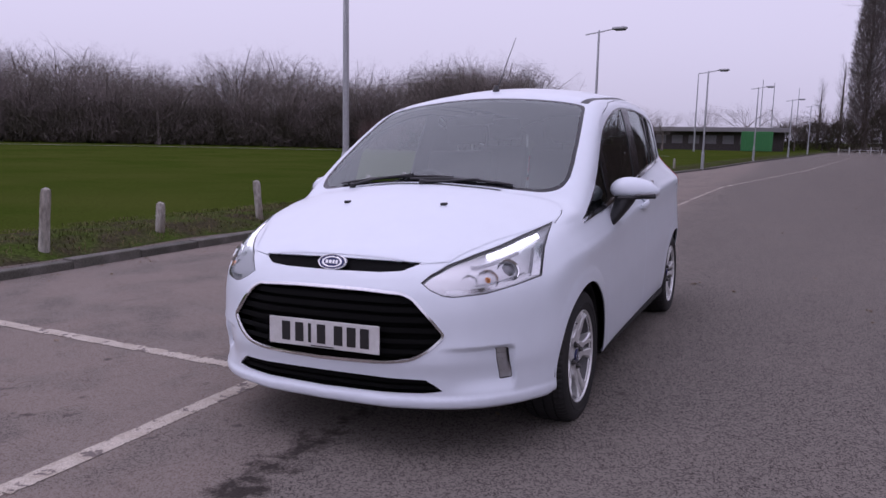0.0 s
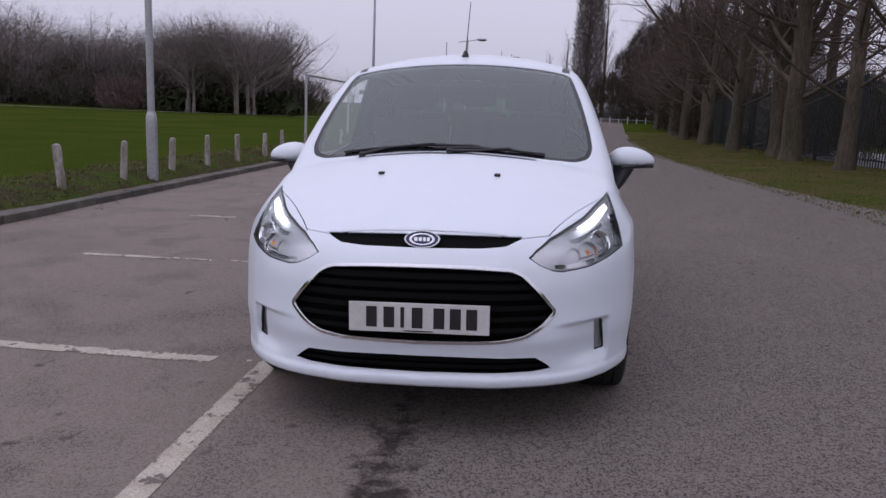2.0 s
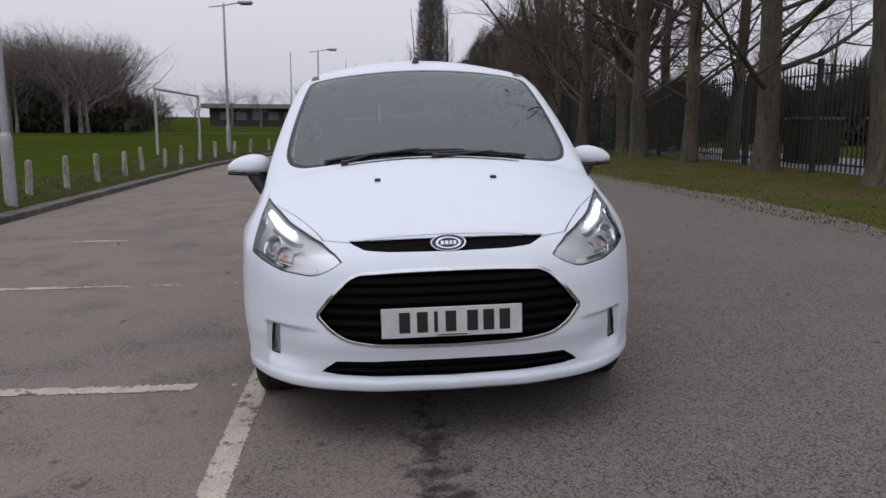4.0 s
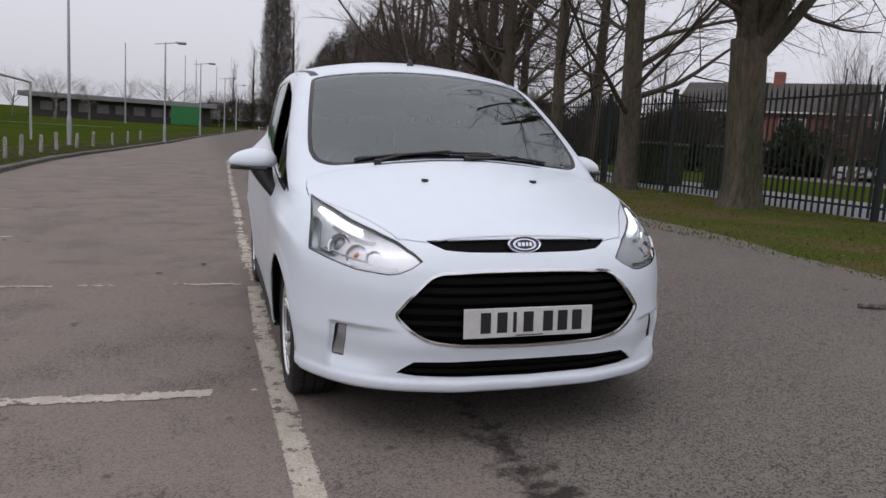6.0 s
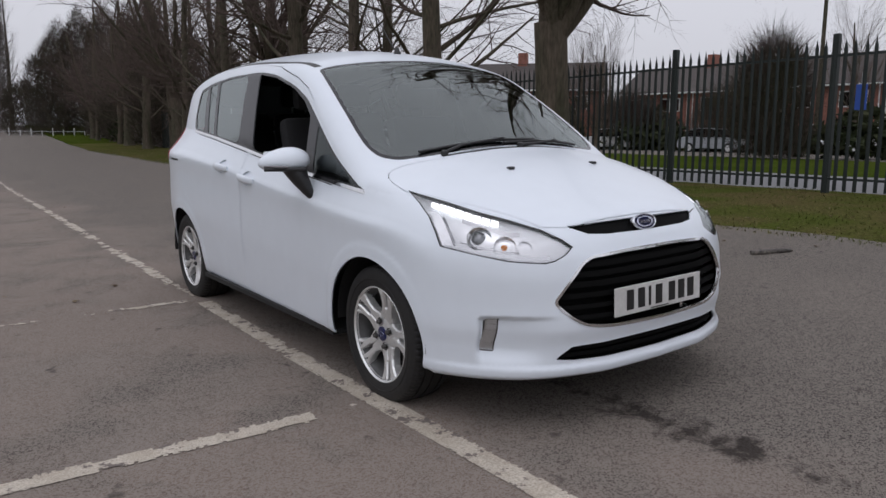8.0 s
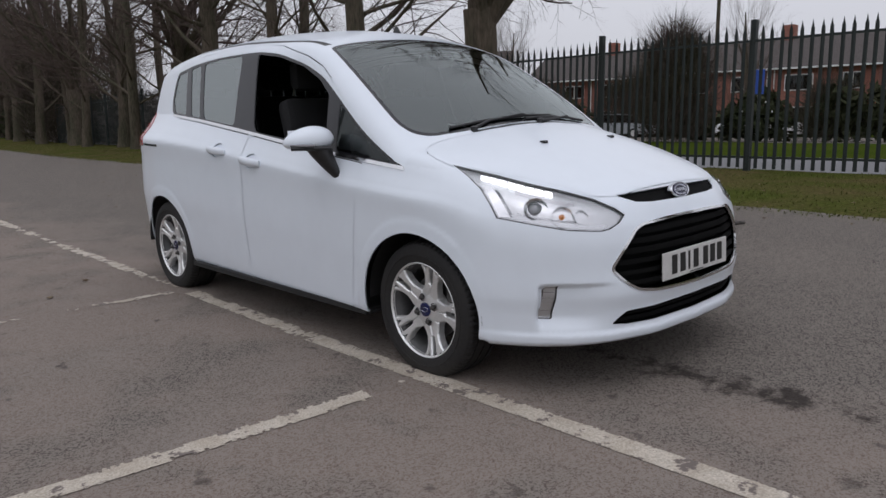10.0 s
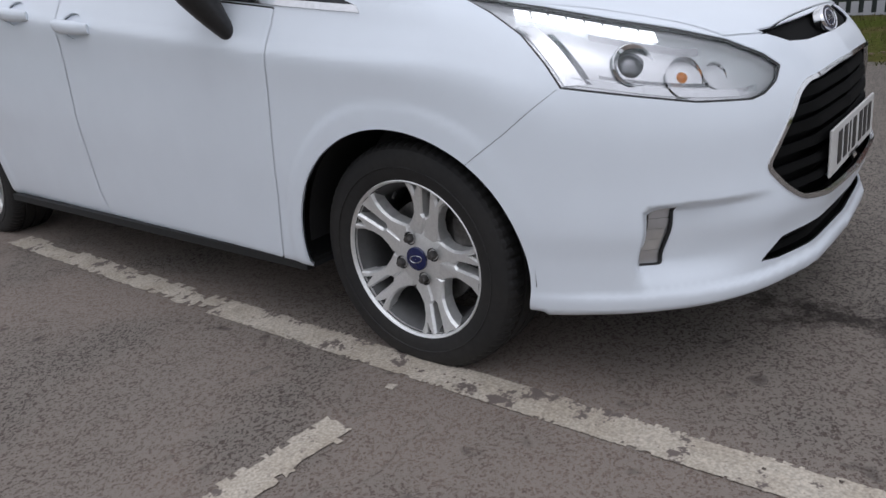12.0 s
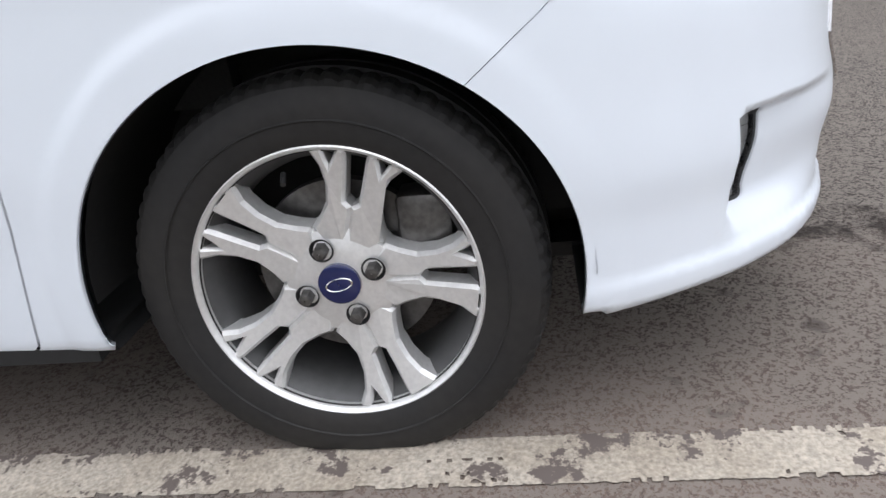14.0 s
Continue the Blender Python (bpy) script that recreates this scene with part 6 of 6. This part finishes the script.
outline = [(-0.029, 0.06), (0.029, 0.06), (0.029, 2.13), (0.026, 2.19), (0.017, 2.22), (0.0, 2.32), (-0.017, 2.22), (-0.026, 2.19), (-0.029, 2.13)]
bm = bmesh.new()
for x0, fold in ((0.0, 0.010), (0.003, 0.010)):
    ring = [bm.verts.new((x0 - fold * (1 - abs(a) / 0.029), a, z)) for a, z in outline]
    mid = [bm.verts.new((x0 - fold, 0, 0.06)), bm.verts.new((x0 - fold, 0, 2.27))]
    right = [ring[1], ring[2], ring[3], ring[4], ring[5]]
    left = [ring[5], ring[6], ring[7], ring[8], ring[0]]
    bm.faces.new([mid[0]] + right + [mid[1]])
    bm.faces.new([mid[0], mid[1]] + left)
pale_me = bpy.data.meshes.new("pale")
bm.to_mesh(pale_me)
bm.free()
pale_me.materials.append(FENCE)
y, made, rest_v, rest_f = -8.0, 0, [], []
pv = [tuple(v.co) for v in pale_me.vertices]
pf = [tuple(p.vertices) for p in pale_me.polygons]
while y < posts[-1]:
    if made < 300:
        ob = new("pale", pale_me)
        ob.parent = fence
        ob.matrix_basis = pose(fence_x(y), y, rise(fence_x(y), y) - 0.01, random.uniform(-0.4, 0.4), 0, 0)
    else:
        n = len(rest_v)
        rest_v += [(fence_x(y) + a, y + b, c + rise(fence_x(y), y) - 0.01) for a, b, c in pv]
        rest_f += [tuple(i + n for i in q) for q in pf]
    made += 1
    y += 0.148
tagged(mesh_object("far_pales", rest_v, rest_f, FENCE, fence, "", False), kind="stuff")

# low white barrier across the far end of the road
barrier = thing("far_barrier", (0, 0, 0), "low white rail fence across the road's far end", "fence")
for k in range(16):
    x, y = 7.5 + 1.25 * k, 112 - 0.3 * k
    part("barrier_post", box(x - 0.06, x + 0.06, y - 0.06, y + 0.06, rise(x, y) - 0.1, rise(x, y) + (0.75, 0.95, 0.7, 1.0)[k % 4], 0.01), GOALWHITE, barrier)
part("barrier_rail", tube([(7.4, 112, rise(8, 112) + 0.55), (26.3, 107.5, rise(26, 107) + 0.55)], 0.025, 6), GALV, barrier)

# the long low pavilion and the container
hall = thing("pavilion", (0, 0, 0), "long low dark pavilion with a pale flat roof edge", "building")
hz = rise(-12, 112)
part("wall", box(-23, 0.6, 112, 122, hz - 0.2, hz + 2.6), DARKWALL, hall)
part("roof", box(-24, 1.4, 110.6, 123, hz + 2.6, hz + 3.25, 0.05), material("weathered_fascia", (0.22, 0.21, 0.21), 0.8, 0, 0.15, 1, 8), hall, "grey flat roof with a deep edge")
for k in range(9):
    x = -21.5 + 2.35 * k
    part("shutter", box(x, x + 1.5, 111.93, 112.02, hz + 0.9, hz + 2.1, 0.02), material("grey_shutter", (0.16, 0.155, 0.155), 0.7, 0, 0.15, 1, 8) if k == 0 else bpy.data.materials["grey_shutter"], hall)
crate = thing("container", (0, 0, 0), "bright green steel storage container", "container")
part("container_body", box(-4.6, -0.7, 106, 108.4, hz, hz + 2.6, 0.03), GREENBOX, crate)
for k in range(13):
    x = -4.45 + 0.3 * k
    part("container_rib", box(x, x + 0.14, 105.94, 106.02, hz + 0.15, hz + 2.45, 0.01), GREENBOX, crate)

# switch cabinets behind the fence
for x, y in ((11.6, 15.6), (12.6, 13.6)):
    box_thing = thing("switch_cabinet", (x, y, rise(x, y)), "dark green roadside switch cabinet behind the fence", "cabinet", "switch cabinets")
    part("cabinet_body", box(-0.35, 0.35, -0.75, 0.75, 0, 1.15, 0.02), BUSH, box_thing)
    part("cabinet_top", box(-0.40, 0.40, -0.80, 0.80, 1.15, 1.22, 0.02), CONCRETE, box_thing)
    part("cabinet_door", box(-0.375, -0.352, -0.70, -0.02, 0.08, 1.08, 0.005), BUSH, box_thing)
    part("cabinet_door", box(-0.375, -0.352, 0.02, 0.70, 0.08, 1.08, 0.005), BUSH, box_thing)


# brick houses beyond the road
def build_house():
    house = thing("house", (0, 0, 0), "semi-detached red brick house with white windows and brown roof", "house", "brick houses")
    part("wall", box(0, 7.5, -7.2, 7.2, -0.3, 5.0), BRICK, house)
    bm = bmesh.new()
    a = [bm.verts.new(p) for p in ((-0.5, -7.5, 4.95), (8.0, -7.5, 4.95), (3.75, -7.5, 7.6), (-0.5, 7.5, 4.95), (8.0, 7.5, 4.95), (3.75, 7.5, 7.6))]
    for q in ((0, 2, 5, 3), (1, 4, 5, 2), (0, 1, 2), (3, 5, 4), (0, 3, 4, 1)):
        bm.faces.new([a[i] for i in q])
    bmesh.ops.recalc_face_normals(bm, faces=bm.faces)
    roof = part("roof", bm, TILE, house, "brown tiled pitched roof")
    for y in (0.0,):
        part("chimney", box(3.3, 4.2, y - 0.4, y + 0.4, 6.8, 8.5, 0.03), BRICK, roof)
    part("gutter", box(-0.62, -0.5, -7.5, 7.5, 4.86, 4.98), WHITE, house)
    for s in (-1, 1):
        for y, z, w, h in ((s * 2.0, 0.8, 2.2, 1.35), (s * 5.6, 3.3, 1.3, 1.2), (s * 2.0, 3.3, 2.0, 1.2)):
            win = part("window", box(-0.08, 0.02, y - w / 2, y + w / 2, z, z + h, 0.02), WHITE, house, "white framed window")
            for k in range(2):
                y0 = y - w / 2 + 0.08 + k * (w / 2 - 0.02)
                part("pane", box(-0.10, -0.082, y0, y0 + w / 2 - 0.14, z + 0.09, z + h - 0.09), PANE, win)
        door = part("door", box(-0.07, 0.02, s * 5.1 - 0.45, s * 5.1 + 0.45, 0, 2.1, 0.02), WHITE, house, "white front door")
        part("door_pane", box(-0.085, -0.072, s * 5.1 - 0.25, s * 5.1 + 0.25, 1.2, 1.9), PANE, door)
        part("downpipe", tube([(-0.08, s * 0.25 + 0.0, 0), (-0.08, s * 0.25, 4.9)], 0.05, 6), WHITE, house)
    return house


house = build_house()
put_at(house, pose(52, 4, 0.1))
for x, y, t in ((55, 22, 4), (55.5, 38.3, 6), (54, -14, 0), (42.5, 47, 38)):
    copy_thing(house, pose(x, y, 0.1, 0, 0, t))
shrubs = [(22.5, 46, 5, 4, 4.4), (26.5, 44.5, 5, 4, 4.7), (30.5, 43, 5, 4, 5.0), (34.5, 41, 5, 4, 4.6), (38, 38, 5, 4, 4.2), (42.5, 33, 4, 4, 4.2), (30, 12, 3, 3, 2.6), (38, 19, 4, 3, 1.8), (38, 30, 4, 4, 2.2), (36, 4, 5, 3, 2.0), (39, 27, 4, 4, 1.6), (40, 40, 6, 4, 2.4), (27, 36, 4, 3, 2.4), (24, 46, 5, 4, 3.0), (20, 55, 6, 4, 3.4), (34, -4, 5, 3, 2.4), (41, 12, 3, 6, 1.6), (42, 26, 3, 6, 1.6), (17, 66, 7, 5, 3.5), (22, 78, 8, 5, 4), (28, 92, 9, 6, 4.5), (44, 33, 4, 4, 3.0), (46, 46, 7, 8, 6), (40, 52, 8, 6, 5.5), (35, 60, 8, 6, 5), (48, 14, 3, 3, 2.2), (31, 16, 2.5, 2.5, 2.2), (30, 8, 2, 3, 2.8), (40, 24, 3, 3, 1.7)] + [(42.5 + 1.2 * math.sin(k * 1.9), -6 + 3.1 * k, 3.0, 3.0, 1.3 + 0.6 * math.sin(k * 2.7)) for k in range(22)]
clumps("garden_shrubs", "dark evergreen shrubs and hedges before the houses", shrubs, BUSH, 6, 0.17, 130)
edge = [(10.8 + bend(y), y, 3.0, 4.5, 1.9 + 0.9 * math.sin(y * 1.3)) for y in range(27, 110, 4)]
clumps("fence_scrub", "dark bare scrub tangled behind the far fence", edge, WOOD_FAR, 7, 0.16, 110)


# parked cars beyond the road
def build_parked(color, label):
    paint = material("parked_paint", color, 0.3, 0.1, 0.04, 1, 12, coat=0.6)
    root = thing("parked_car", (0, 0, 0), label, "car", "parked cars")
    low = [(-2.1, 0.25), (2.05, 0.25), (2.1, 0.55), (1.95, 0.80), (1.1, 0.92), (-1.6, 0.95), (-2.05, 0.85), (-2.15, 0.55)]
    top = [(1.05, 0.91), (0.45, 1.36), (0.1, 1.44), (-0.9, 1.44), (-1.35, 1.36), (-1.85, 0.94)]
    lay = Matrix(((0, 0, 1, -0.85), (1, 0, 0, 0), (0, 1, 0, 0), (0, 0, 0, 1)))

    def rounded_prism(line, wide, inset, mat, name, parent):
        bm = bmesh.new()
        rings = []
        for x, k in ((-wide, inset), (-wide + 0.10, 1.0), (wide - 0.10, 1.0), (wide, inset)):
            cy = sum(a for a, _ in line) / len(line)
            rings.append([bm.verts.new((x, cy + (a - cy) * k, z if k == 1 else z - (0.03 if z > 0.5 else -0.03))) for a, z in rounded(line, 3, 0.3)])
        for a, b in zip(rings, rings[1:]):
            for i in range(len(a)):
                bm.faces.new((a[i], a[(i + 1) % len(a)], b[(i + 1) % len(a)], b[i]))
        bm.faces.new(rings[0])
        bm.faces.new(rings[-1])
        bmesh.ops.recalc_face_normals(bm, faces=bm.faces)
        return part(name, bm, mat, parent, "", True)

    rounded_prism(low, 0.86, 0.97, paint, "body", root)
    rounded_prism(top, 0.70, 0.94, GLOSSY_BLACK, "glasshouse", root)
    rounded_prism([(0.42, 1.40), (0.1, 1.465), (-0.9, 1.465), (-1.38, 1.39), (-0.9, 1.43), (0.1, 1.43)], 0.68, 0.98, paint, "roof", root)
    for y in (-1.25, 1.28):
        for x in (-0.80, 0.80):
            tyre = part("tyre", lathe([(-0.1, 0.2), (-0.1, 0.30), (0.1, 0.30), (0.1, 0.2)], 20, "x", (x, y, 0.30), True), RUBBER, root, "", True)
            part("rim", lathe([(-0.105, 0.01), (-0.105, 0.19), (0.105, 0.19), (0.105, 0.01)], 16, "x", (x, y, 0.30)), SATIN, tyre)
    for x in (-0.6, 0.6):
        part("headlight", box(x - 0.18, x + 0.18, 2.0, 2.09, 0.60, 0.74, 0.02), REFLECTOR, root)
    return root


white_car = build_parked((0.75, 0.75, 0.76), "white parked car on the road beyond the fence")
put_at(white_car, pose(37.4, 31.8, 0.2, 0, 0, 8))
copy_thing(white_car, pose(37.8, 15.3, 0.2, 0, 0, 5))
silver_car = build_parked((0.42, 0.44, 0.47), "silver parked car on the road beyond the fence")
put_at(silver_car, pose(37.4, 23.6, 0.2, 0, 0, 184))
copy_thing(silver_car, pose(38.0, 42.5, 0.2, 0, 0, 8))
dark_car = build_parked((0.02, 0.022, 0.03), "dark parked car on the road beyond the fence")
put_at(dark_car, pose(37.0, 5.4, 0.2, 0, 0, 183))
sign = thing("road_sign", (24.0, 9.4, 0.1), "blue road sign on a grey pole", "sign")
part("sign_pole", lathe([(-0.1, 0.04), (3.2, 0.04)], 10, "z", (0, 0, 0), True), GALV, sign, "", True)
part("sign_plate", box(-0.05, -0.03, -0.19, 0.19, 1.95, 2.80, 0.01), material("blue_sign", (0.03, 0.08, 0.35), 0.4, 0, 0.05, 2, 20), sign)
mast = part("telegraph_pole", lathe([(-0.1, 0.14), (9, 0.10)], 10, "z", (40, 19, 0), True), BARK, None, "", True)
tagged(mast, "brown wooden telegraph pole before the houses", "pole")
